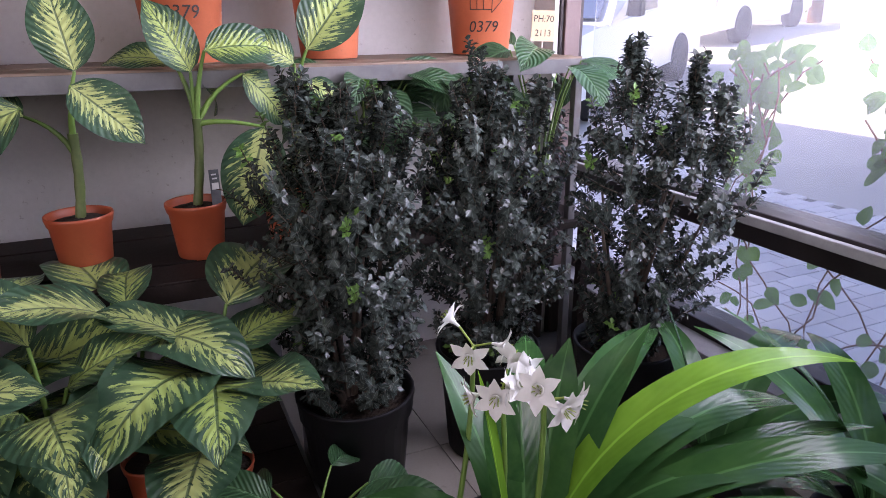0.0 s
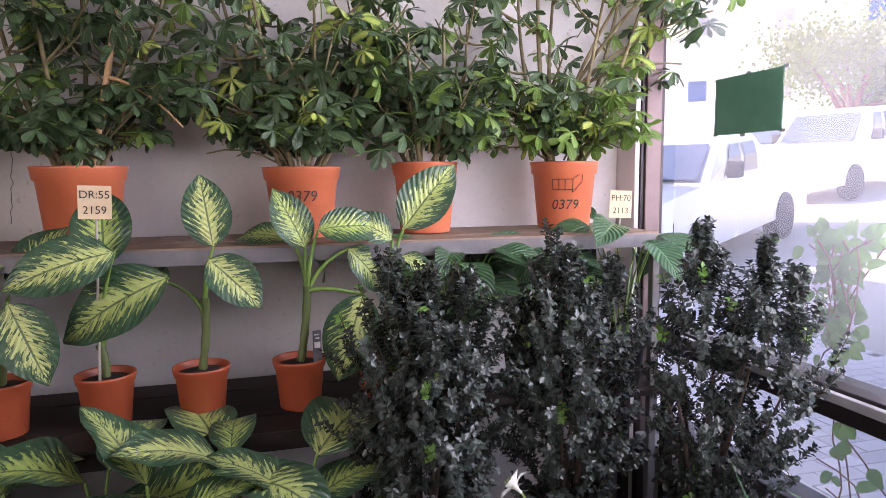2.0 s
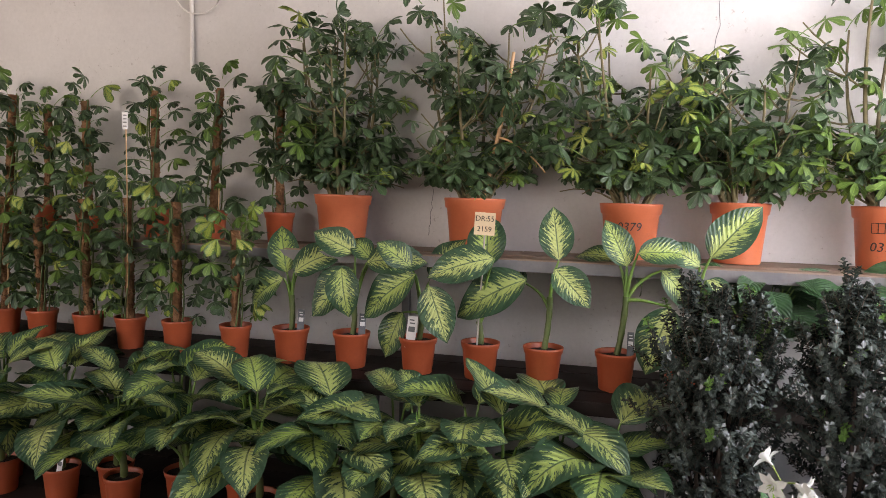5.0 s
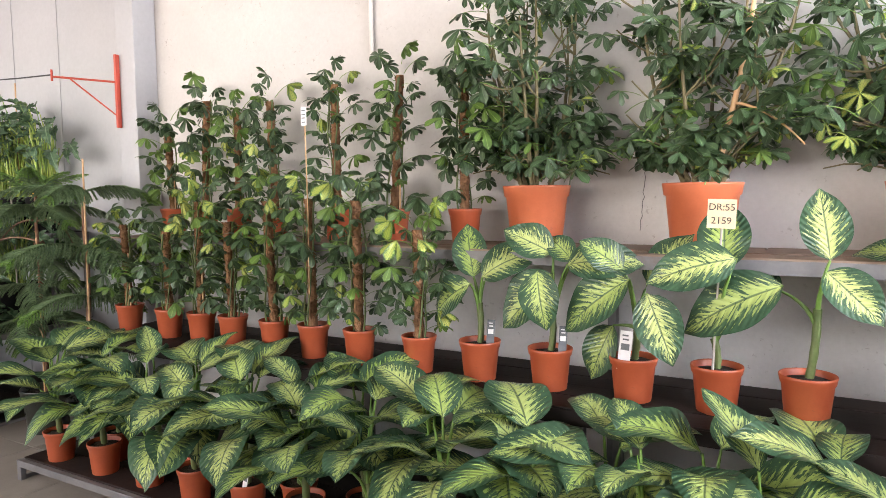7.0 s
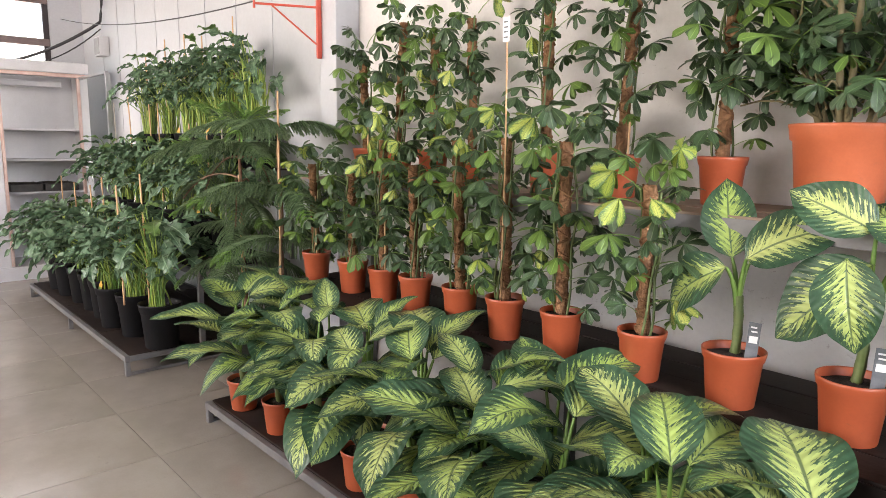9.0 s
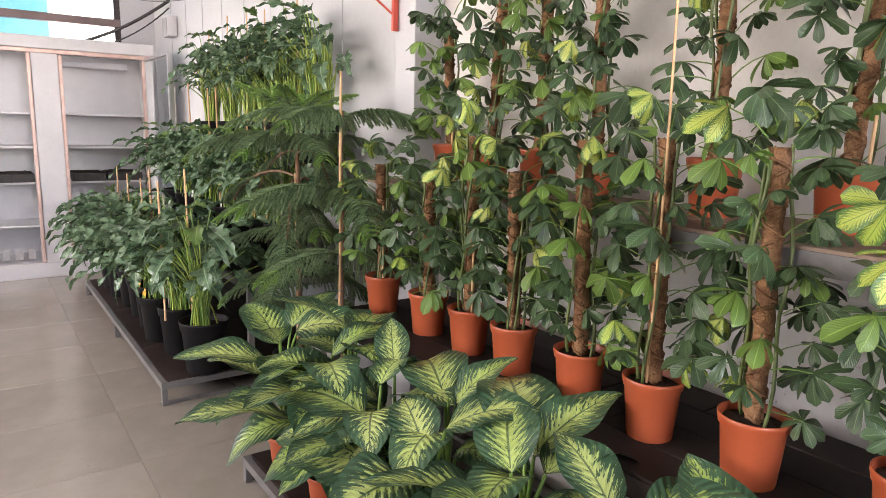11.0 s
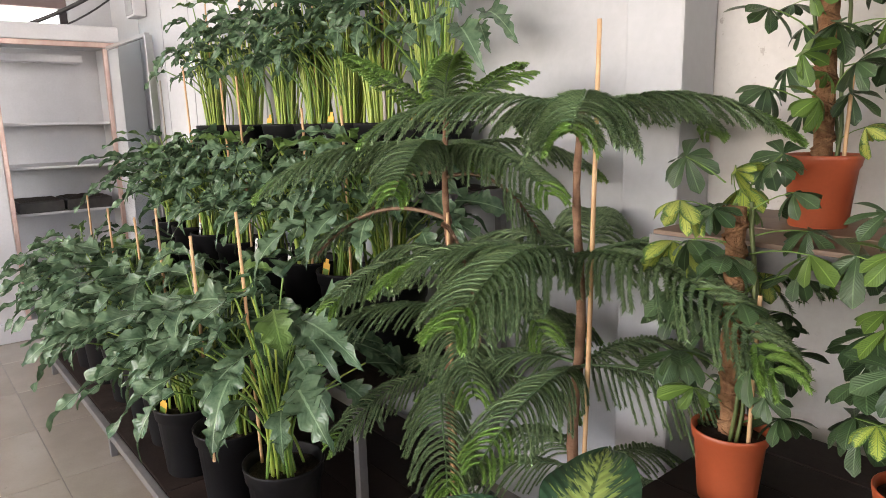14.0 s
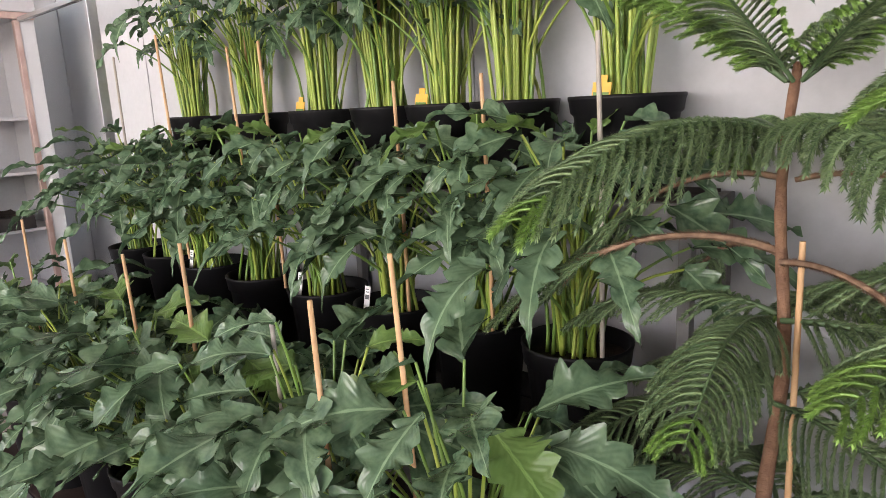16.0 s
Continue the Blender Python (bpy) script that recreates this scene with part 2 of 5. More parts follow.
M["dieff"] = leafy("dieffenbachia_leaf", (0.020, 0.058, 0.032), (0.050, 0.116, 0.060), 0.30, streak=(0.50, 0.58, 0.21), vein=0.45, streak_amount=0.40)
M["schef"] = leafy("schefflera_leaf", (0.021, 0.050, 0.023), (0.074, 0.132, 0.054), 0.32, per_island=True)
# same leaf as if sunlit: the light is put into a paler colour
M["schef_lit"] = leafy("lit_schefflera_leaf", (0.07, 0.15, 0.03), (0.15, 0.25, 0.05), 0.40, per_island=True, translucent=0.22)
M["schef_gold"] = leafy("variegated_schefflera_leaf", (0.05, 0.13, 0.035), (0.10, 0.20, 0.05), 0.40, streak=(0.54, 0.56, 0.14), per_island=True, streak_amount=0.80)
M["philo"] = leafy("philodendron_leaf", (0.036, 0.086, 0.050), (0.140, 0.225, 0.125), 0.24, vein=0.14)
M["philo_young"] = leafy("young_philodendron_leaf", (0.07, 0.15, 0.036), (0.12, 0.21, 0.055), 0.36, vein=0.16, translucent=0.2)
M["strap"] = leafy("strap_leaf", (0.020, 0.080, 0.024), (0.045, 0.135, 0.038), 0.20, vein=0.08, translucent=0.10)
# strap leaf with light falling on it, painted in as brighter green
M["strap_lit"] = leafy("lit_strap_leaf", (0.14, 0.34, 0.025), (0.20, 0.43, 0.04), 0.27, vein=0.08, translucent=0.3)
M["spath"] = leafy("peace_lily_leaf", (0.022, 0.075, 0.032), (0.05, 0.125, 0.05), 0.33, vein=0.7)
M["box"] = leafy("small_dark_leaf", (0.008, 0.014, 0.011), (0.080, 0.102, 0.090), 0.18, per_island=True, vein=0.0, translucent=0.05)
M["box_young"] = leafy("small_young_leaf", (0.07, 0.17, 0.03), (0.12, 0.26, 0.05), 0.42, per_island=True, vein=0.0, translucent=0.15)


def needles(name, dark, light):
    """Short stiff needles, each its own shade from its shadowed base to its tip."""
    m, nt, b = nodes_of(name, 0.42, 0.0, 0.4)
    rnd = nt.nodes.new("ShaderNodeNewGeometry").outputs["Random Per Island"]
    col = blend(nt, rnd, dark, light)
    col = blend(nt, calc(nt, "MULTIPLY", step(nt, noise_of(nt, 14.0, 3.0), 0.4, 0.7), 0.5), col, tuple(v * 0.55 for v in dark))
    nt.links.new(col, b.inputs["Base Color"])
    return m


M["arau"] = needles("araucaria_needle", (0.060, 0.115, 0.052), (0.25, 0.36, 0.175))
M["arau_young"] = needles("young_araucaria_needle", (0.10, 0.21, 0.04), (0.27, 0.46, 0.12))
M["arau_dry"] = surf("dry_araucaria_twig", (0.15, 0.085, 0.055), (0.36, 0.23, 0.15), 40, 160, 0.9)
M["creeper"] = leafy("creeper_leaf", (0.08, 0.20, 0.04), (0.15, 0.31, 0.07), 0.45, per_island=True, translucent=0.3)
M["tree_leaf"] = leafy("street_tree_leaf", (0.10, 0.15, 0.035), (0.18, 0.22, 0.05), 0.5, per_island=True, vein=0.0, translucent=0.2)


def glass(name, tint, rough=0.0):
    m, nt, b = nodes_of(name, rough)
    b.inputs["Base Color"].default_value = (*tint, 1)
    b.inputs["Transmission Weight"].default_value = 1.0
    b.inputs["IOR"].default_value = 1.02
    return m


def hazy_glass(name, veil, haze):
    """A clear pane with a thin pale film that puts the outdoor haze into it."""
    m, nt, b = nodes_of(name, 0.0)
    b.inputs["Transmission Weight"].default_value, b.inputs["IOR"].default_value = 1.0, 1.02
    tr = nt.nodes.new("ShaderNodeBsdfTranslucent")
    tr.inputs["Color"].default_value = (*veil, 1)
    fac = calc(nt, "MULTIPLY_ADD", noise_of(nt, 3.0, 6.0, 0.65), haze, haze * 0.5)
    mix = nt.nodes.new("ShaderNodeMixShader")
    nt.links.new(fac, mix.inputs[0])
    nt.links.new(b.outputs[0], mix.inputs[1])
    nt.links.new(tr.outputs[0], mix.inputs[2])
    nt.links.new(mix.outputs[0], nt.nodes["Material Output"].inputs["Surface"])
    return m


def thin_cloth(name, c1, c2):
    """Woven cloth that lets some light through."""
    m = surf(name, c1, c2, 10, 200, 0.9, relief=0.5)
    nt = m.node_tree
    tr = nt.nodes.new("ShaderNodeBsdfTranslucent")
    tr.inputs["Color"].default_value = (*c2, 1)
    mix = node(nt, "ShaderNodeMixShader", Fac=0.5)
    nt.links.new(nt.nodes["Principled BSDF"].outputs[0], mix.inputs[1])
    nt.links.new(tr.outputs[0], mix.inputs[2])
    nt.links.new(mix.outputs[0], nt.nodes["Material Output"].inputs["Surface"])
    return m


M["green_cloth"] = thin_cloth("green_cloth", (0.075, 0.17, 0.12), (0.13, 0.25, 0.185))
# pale veil added to the pane for the glare of the bright outdoors
M["glass"] = hazy_glass("window_glass", (0.78, 0.78, 0.86), 0.050)
M["case_glass"] = glass("case_glass", (0.93, 0.96, 0.96))


# ---- mesh tools ----
class Build:
    """Gathers vertices, faces, uvs and material slots of one mesh."""

    def __init__(self):
        self.v, self.f, self.uv, self.s = [], [], [], []

    def quad_strip(self, rows, closed=False, slot=0, uvs=None):
        base, n = len(self.v), len(rows[0])
        for r in rows:
            self.v.extend(tuple(p) for p in r)
        for i in range(len(rows) - 1):
            for j in range(n if closed else n - 1):
                k = (j + 1) % n
                self.f.append((base + i * n + j, base + i * n + k, base + (i + 1) * n + k, base + (i + 1) * n + j))
                self.s.append(slot)
                if uvs:
                    self.uv.append([uvs[i][j], uvs[i][k], uvs[i + 1][k], uvs[i + 1][j]])
                else:
                    self.uv.append([(0.3, 0.5)] * 4)

    def face(self, pts, slot=0, uv=None):
        base = len(self.v)
        self.v.extend(tuple(p) for p in pts)
        self.f.append(tuple(range(base, base + len(pts))))
        self.s.append(slot)
        self.uv.append(uv or [(0.3, 0.5)] * len(pts))

    def tube(self, pts, radii, n=6, slot=0, cap=True):
        pts = [Vector(p) for p in pts]
        if isinstance(radii, (int, float)):
            radii = [radii] * len(pts)
        rows = []
        for i, p in enumerate(pts):
            d = (pts[min(i + 1, len(pts) - 1)] - pts[max(i - 1, 0)]).normalized()
            a = d.cross(Vector((0.13, 0.31, 0.94)) if abs(d.z) < 0.9 else Vector((1, 0.1, 0))).normalized()
            b = d.cross(a)
            rows.append([p + radii[i] * (math.cos(t) * a + math.sin(t) * b) for t in (2 * math.pi * k / n for k in range(n))])
        self.quad_strip(rows, True, slot)
        if cap:
            self.face(rows[-1], slot)
            self.face(rows[0][::-1], slot)

    def lathe(self, profile, n=24, slot=0, cap_bottom=True):
        rows = [[(r * math.cos(2 * math.pi * k / n), r * math.sin(2 * math.pi * k / n), z) for k in range(n)] for r, z in profile]
        self.quad_strip(rows, True, slot)
        if cap_bottom:
            self.face(rows[0][::-1], slot)

    def box(self, x0, x1, y0, y1, z0, z1, slot=0, bevel=0.0):
        bm = bmesh.new()
        bmesh.ops.create_cube(bm, size=1.0)
        for v in bm.verts:
            v.co = Vector((x0 + (v.co.x + 0.5) * (x1 - x0), y0 + (v.co.y + 0.5) * (y1 - y0), z0 + (v.co.z + 0.5) * (z1 - z0)))
        if bevel:
            bmesh.ops.bevel(bm, geom=bm.edges[:], offset=bevel, segments=2, affect="EDGES", profile=0.6)
        bm.verts.index_update()
        base = len(self.v)
        self.v.extend(tuple(v.co) for v in bm.verts)
        for f in bm.faces:
            self.f.append(tuple(base + v.index for v in f.verts))
            self.s.append(slot)
            self.uv.append([(0.3, 0.5)] * len(f.verts))
        bm.free()

    def mesh(self, name, mats, smooth=True):
        me = bpy.data.meshes.new(name)
        me.from_pydata(self.v, [], self.f)
        for m in mats if isinstance(mats, (list, tuple)) else [mats]:
            me.materials.append(m)
        layer = me.uv_layers.new(name="UVMap")
        layer.data.foreach_set("uv", [c for face in self.uv for p in face for c in p])
        me.polygons.foreach_set("material_index", self.s)
        me.polygons.foreach_set("use_smooth", [smooth] * len(self.f))
        me.update()
        return me


def put(name, me, parent=None, m=None, label="", smooth=None):
    """One mesh object, as a part under parent or on its own."""
    ob = new(name, me)
    if parent is not None:
        ob.parent = parent
    if m is not None:
        ob.matrix_basis = m
    if label:
        ob["label"] = label
    return ob


def boxed(name, x0, x1, y0, y1, z0, z1, mat, parent=None, bevel=0.004, label=""):
    b = Build()
    b.box(x0, x1, y0, y1, z0, z1, 0, bevel)
    return put(name, b.mesh(name, mat, False), parent, None, label)


def thing(name, x, y, z, label, category, group="", turn=0.0):
    ob = new(name)
    ob.empty_display_size = 0.1
    ob.matrix_basis = pose(x, y, z, 0, 0, turn)
    return tagged(ob, label, category, group)


def aim(base, along, normal, length):
    """The pose of a leaf that starts at base, grows along, and turns its face to normal."""
    d = Vector(along).normalized()
    x = d.cross(Vector(normal))
    if x.length < 1e-3:
        x = d.cross(Vector((0.3, 0.9, 0.2)))
    x.normalize()
    n = x.cross(d)
    rot = Matrix((x, d, n)).transposed().to_4x4()
    return Matrix.Translation(base) @ rot @ Matrix.Diagonal((length, length, length, 1))


def curve_pts(a, b, sag, n=7):
    """Points from a to b, pushed by sag in the middle."""
    a, b, sag = Vector(a), Vector(b), Vector(sag)
    return [a.lerp(b, k / (n - 1)) + sag * (4 * (k / (n - 1)) * (1 - k / (n - 1))) for k in range(n)]


# ---- large structure ----
def structure(ob, label, category):
    return tagged(ob, label, category, kind="structure")


WALL_Y, EAST_X, WEST_X, SOUTH_Y, TOP = 0.04, 1.90, -9.20, -6.0, 3.3
b = Build()
b.box(-3.80, 1.70, WALL_Y, 0.24, 0, TOP)
structure(put("wall_north", b.mesh("wall_north", M["plaster"], False)), "stained off-white plaster wall behind the plant shelves", "wall")
b = Build()
b.box(WEST_X - 0.2, -3.80, WALL_Y, 0.24, 0, TOP)
wall_panel = structure(put("wall_north_west", b.mesh("wall_north_west", M["panel"], False)), "white sheet-panel wall with narrow vertical joints", "wall")
for x in (-8.45, -7.9, -7.35, -6.8, -6.25, -5.7, -5.15, -4.6):
    boxed("joint_strip", x - 0.008, x + 0.008, WALL_Y - 0.006, WALL_Y - 0.0005, 0.02, TOP - 0.02, M["panel"], wall_panel, 0.002)
structure(boxed("column", -3.75, -3.58, -0.12, WALL_Y - 0.003, 0, TOP, M["panel"], None, 0.008), "white painted wall column", "column")
# out of view; west and south overhangs are sized to block the sun
structure(boxed("roof", WEST_X - 1.6, EAST_X + 0.12, SOUTH_Y - 3.2, 0.26, TOP + 0.201, TOP + 0.35, M["facade"], None, 0), "unseen flat white roof, eaves deepened to keep sun out", "roof")
# added mass, never in view, that throws shade over the pavement
structure(boxed("shade_block_north", WEST_X, 1.70, 0.262, 9.0, -0.1, 4.6, M["facade"], None, 0), "unseen plain block added to shade the pavement", "wall")
structure(boxed("ceiling", WEST_X - 0.2, EAST_X + 0.1, SOUTH_Y - 0.2, 0.24, TOP, TOP + 0.2, M["ceiling"], None, 0), "plain white ceiling", "ceiling")

# south shop front: low wall, lintel and posts with open glazing between
b = Build()
b.box(WEST_X - 0.2, EAST_X + 0.1, SOUTH_Y - 0.2, SOUTH_Y, 0, 1.1)
b.box(WEST_X - 0.2, EAST_X + 0.1, SOUTH_Y - 0.2, SOUTH_Y, 2.95, TOP)
for x in (-9.4, -6.6, -3.8, -1.0, 1.75):
    b.box(x, x + 0.25, SOUTH_Y - 0.2, SOUTH_Y, 1.1, 2.95)
# east bay filled in, out of view, so low leaves get less light
b.box(-0.75, 1.75, SOUTH_Y - 0.2, SOUTH_Y, 1.1, 2.95)
structure(put("wall_south", b.mesh("wall_south", M["shade_wall"], False)), "unseen grey wall with wide window openings, east bay closed against light", "wall")
# west wall with a strip of high windows
b = Build()
b.box(WEST_X - 0.2, WEST_X, SOUTH_Y, WALL_Y, 0, 2.16)
b.box(WEST_X - 0.2, WEST_X, SOUTH_Y, WALL_Y, 2.95, TOP)
b.box(WEST_X - 0.2, WEST_X, -0.30, WALL_Y, 2.16, 2.95)
b.box(WEST_X - 0.2, WEST_X, SOUTH_Y, -4.6, 2.16, 2.95)
structure(put("wall_west", b.mesh("wall_west", M["panel"], False)), "white wall under a strip of high windows", "wall")
win = structure(new("window_west"), "high dark-framed window strip with blue banners outside", "window")
for z0, z1 in ((2.16, 2.20), (2.42, 2.50), (2.88, 2.95)):
    boxed("rail", WEST_X - 0.12, WEST_X - 0.02, -4.6, -0.30, z0, z1, M["brown_frame"], win, 0.006)
for y in (-4.6, -3.2, -1.8, -0.36):
    boxed("mullion", WEST_X - 0.11, WEST_X - 0.03, y, y + 0.06, 2.24, 2.88, M["frame"], win, 0.006)
banner = boxed("hoarding", WEST_X - 0.9, WEST_X - 0.87, -4.2, -0.9, 0.0, 3.1, M["sign_blue"], None, 0.004)
tagged(banner, "pale blue hoarding standing outside the high window", "hoarding")

# floor: a slab and glossy tiles
slab = structure(boxed("floor", WEST_X - 0.2, EAST_X + 0.1, SOUTH_Y - 0.2, 0.24, -0.12, -0.004, M["grout"], None, 0), "glossy beige ceramic tiles with thin dark joints", "floor")
b = Build()
b.box(0.0015, 0.5985, 0.0015, 0.5985, -0.01, 0.0, 0, 0.0015)
tile_mesh = b.mesh("tile", M["tile"], False)
for ix in range(19):
    for iy in range(11):
        x, y = WEST_X - 0.06 + ix * 0.6, -0.08 - 0.6 * iy - 0.6
        if x + 0.6 < EAST_X + 0.09 and y > SOUTH_Y - 0.1:
            put("tile", tile_mesh, slab, pose(x, y, 0))
boxed("tile_edge", WEST_X, EAST_X - 0.06, -0.08, WALL_Y - 0.002, -0.01, 0, M["tile"], slab, 0.001)

# east window: corner post, mullions, rails, sill, panes
win = structure(new("window_east"), "tall shop window in dark brown aluminium frames", "window")
boxed("plaster_return", 1.690, 1.711, -0.108, WALL_Y - 0.002, 0.0, TOP, M["plaster"], win, 0.004)
boxed("dark_stile", 1.713, 1.728, -0.115, 0.24, 0.0, TOP, M["frame"], win, 0.004)
boxed("stile", 1.730, 1.800, -0.125, 0.24, 0.0, TOP, M["brown_frame"], win, 0.006)
boxed("glazing_bead", 1.802, 1.822, -0.110, 0.24, 0.0, TOP, M["frame"], win, 0.004)
boxed("low_rail", 1.80, 1.93, -2.52, -0.137, 0.685, 0.785, M["frame"], win, 0.006)
boxed("low_rail_ledge", 1.775, 1.798, -2.52, -0.137, 0.745, 0.775, M["sill"], win, 0.004)
boxed("bottom_rail", 1.80, 1.93, -2.52, -0.137, 0.30, 0.37, M["frame"], win, 0.006)
boxed("window_sill", 1.70, 1.798, -2.52, -0.137, 0.295, 0.325, M["sill"], win, 0.006)
boxed("plinth", 1.802, 2.06, -2.523, -0.137, -0.12, 0.298, M["facade"], win, 0.0)
boxed("head_rail", 1.80, 1.93, -2.52, -0.137, 3.1, TOP - 0.002, M["frame"], win, 0.006)
boxed("mullion", 1.795, 1.935, -2.52, -2.45, 0.372, 3.098, M["frame"], win, 0.006)
for z0, z1 in ((0.373, 0.683), (0.787, 3.098)):
    pane = boxed("pane", 1.857, 1.863, -2.447, -0.137, z0, z1, M["glass"], win, 0)
    pane.visible_shadow = False

# added out of view in place of more glazing, to darken the window end
structure(boxed("wall_east", 1.78, 1.98, SOUTH_Y + 0.001, -2.525, 0.0, TOP - 0.001, M["shade_wall"], None, 0), "unseen plain wall added beside the shop window to cut light", "wall")

# ---- outside ----
def rise(x):
    """Height of the forecourt, which climbs away from the shop."""
    return 0.09 + 0.11 * min(max(0.0, x - 4.0), 10.0)


xs = [-400, -60, -9.6, 2.07, 4, 5, 6, 7, 8, 9, 10, 11, 12, 13, 14, 60, 400]
ys = [-400, -60, -6.3, 0.26, 60, 400]
b = Build()
for i in range(len(xs) - 1):
    for j in range(len(ys) - 1):
        if xs[i] >= -9.6 and xs[i + 1] <= 2.07 and ys[j] >= -6.3 and ys[j + 1] <= 0.26:
            continue
        b.face([(xs[p], ys[q], rise(xs[p])) for p, q in ((i, j), (i + 1, j), (i + 1, j + 1), (i, j + 1))])
structure(put("ground", b.mesh("ground", M["ground"])), "pale dusty open ground in sunlight", "ground")
pave = structure(boxed("pavement", 2.07, 4.3, -9, 9, -0.13, 0.155, M["grout"], None, 0), "grey interlocking brick paving beside the shop", "pavement")
b = Build()
b.box(0.003, 0.197, 0.003, 0.097, 0, 0.03, 0, 0.004)
brick_mesh = b.mesh("brick", M["paving"], False)
b = Build()
count = 0
for ix in range(20):
    for iy in range(64):
        x, y = 2.08 + 0.2 * ix, -3.2 + 0.1 * iy
        off = 0.1 if iy % 2 else 0.0
        if ix < 9 and 10 <= iy < 43:
            put("brick", brick_mesh, pave, pose(x + off, y, 0.137 + 0.003 * random.random()))
        elif x + off < 4.1:
            b.box(x + off + 0.003, x + off + 0.197, y + 0.003, y + 0.097, 0.14, 0.169)
tagged(put("brick_field", b.mesh("brick_field", M["paving"], False), pave), kind="stuff")


def loft(sections, slot=0, build=None):
    """A closed skin through equal rings of points."""
    b = build or Build()
    b.quad_strip(sections, True, slot)
    b.face(sections[0][::-1], slot)
    b.face(sections[-1], slot)
    return b


def car(x, y, ground, turn, label, length=4.9, height=1.78, width=1.78, bed=True, group=""):
    root = thing("pickup_truck" if bed else "sport_utility_vehicle", x, y, ground, label, "car", group, turn)
    root.matrix_basis = pose(x, y, ground, 0, 5.6, turn)
    w = width / 2

    def ring(px, lo, hi, half, tuck=0.93):
        return [(px, -half, lo), (px, -half * 1.0, (lo + hi) / 2), (px, -half * tuck, hi), (px, half * tuck, hi), (px, half, (lo + hi) / 2), (px, half, lo)]

    L = length / 2
    lower = [ring(L, 0.42, 0.80, w * 0.86), ring(L - 0.12, 0.34, 0.98, w * 0.96), ring(L - 1.15, 0.34, 1.08, w), ring(-L + 0.1, 0.36, 1.10 if bed else 1.05, w), ring(-L, 0.42, 1.04, w * 0.95)]
    b = loft(lower[::-1])
    put("body", b.mesh("body", M["car_paint"], False), root)
    back = -0.75 if bed else -L + 0.25
    cab = [ring(L - 1.20, 1.06, 1.09, w * 0.97), ring(L - 1.85, 1.06, height - 0.06, w * 0.9, 0.90), ring(L - 2.2, 1.06, height, w * 0.9, 0.88), ring(back + 0.2, 1.06, height - 0.02, w * 0.9, 0.88), ring(back, 1.06, height - 0.22, w * 0.93, 0.92)]
    b = loft(cab[::-1])
    put("cab", b.mesh("cab", M["car_paint"], False), root)
    # windscreen and side windows, a little proud of the cab
    b = Build()
    b.face([(L - 1.22, -w * 0.80, 1.12), (L - 1.22, w * 0.80, 1.12), (L - 1.80, w * 0.70, height - 0.11), (L - 1.80, -w * 0.70, height - 0.11)])
    ws = put("windscreen", b.mesh("windscreen", M["car_glass"], False), root)
    ws.location = (0.03, 0, 0.025)
    for side in (-1, 1):
        for x0, x1, x2, x3 in ((L - 1.75, L - 2.3, L - 2.3, L - 2.02), (L - 2.4, back + 0.25, back + 0.32, L - 2.4)):
            b = Build()
            zm = (1.06 + height) / 2
            f = (zm - 1.12) / (height - 0.12 - 1.12)
            xa, xb = x0 + (x3 - x0) * f, x1 + (x2 - x1) * f
            low = [(x0, side * w * 0.912, 1.12), (x1, side * w * 0.912, 1.12), (xb, side * w * 0.912, zm), (xa, side * w * 0.912, zm)]
            high = [(xa, side * w * 0.912, zm), (xb, side * w * 0.912, zm), (x2, side * w * 0.868, height - 0.12), (x3, side * w * 0.868, height - 0.12)]
            for quad in (low, high):
                b.face(quad if side < 0 else quad[::-1])
            put("side_window", b.mesh("side_window", M["car_glass"], False), root)
        boxed("wing_mirror", L - 1.72, L - 1.58, side * (w + 0.10) - 0.09, side * (w + 0.10) + 0.09, 1.12, 1.32, M["rubber"], root, 0.03)
        boxed("headlight", L - 0.10, L + 0.012, side * w * 0.62 - 0.2, side * w * 0.62 + 0.2, 0.76, 0.93, M["rim"], root, 0.03)
        for wx in (L - 0.92, -L + 1.05):
            b = Build()
            b.lathe([(0.20, -0.11), (0.33, -0.11), (0.36, -0.06), (0.36, 0.06), (0.33, 0.11), (0.20, 0.11)], 24)
            tyre = put("tyre", b.mesh("tyre", M["rubber"]), root, pose(wx, side * (w - 0.08), 0.36, 90, 0, 0))
            b = Build()
            b.lathe([(0.03, 0.10), (0.10, 0.09), (0.205, 0.085), (0.205, -0.085), (0.10, -0.09), (0.03, -0.10)], 16)
            put("rim", b.mesh("rim", M["rim"], False), tyre)
    boxed("bumper", L - 0.05, L + 0.10, -w * 0.9, w * 0.9, 0.40, 0.66, M["car_paint"], root, 0.05)
    boxed("grille", L + 0.002, L + 0.03, -w * 0.42, w * 0.42, 0.74, 0.92, M["rubber"], root, 0.01)
    return root


car(6.0, 5.5, 0.31, 209, "white pickup truck parked on the sunny forecourt", 4.7, 1.62, 1.7)
car(12.3, 9.0, 1.0, 200, "white sport utility vehicle parked in the sun", 4.7, 1.75, 1.8, False)
car(15.0, 14.0, 1.19, 200, "far white car parked before a building", 4.5, 1.6, 1.75, False)

# building across the forecourt
root = thing("apartment_building", 21.5, 24.5, 1.19, "white rendered building with blue windows across the street", "building", "", -38)
boxed("facade", -14, 14, 0, 8, 0, 11, M["facade"], root, 0.02)
boxed("parapet", -14.1, 14.1, -0.1, 8.1, 11.0, 11.4, M["facade"], root, 0.02)
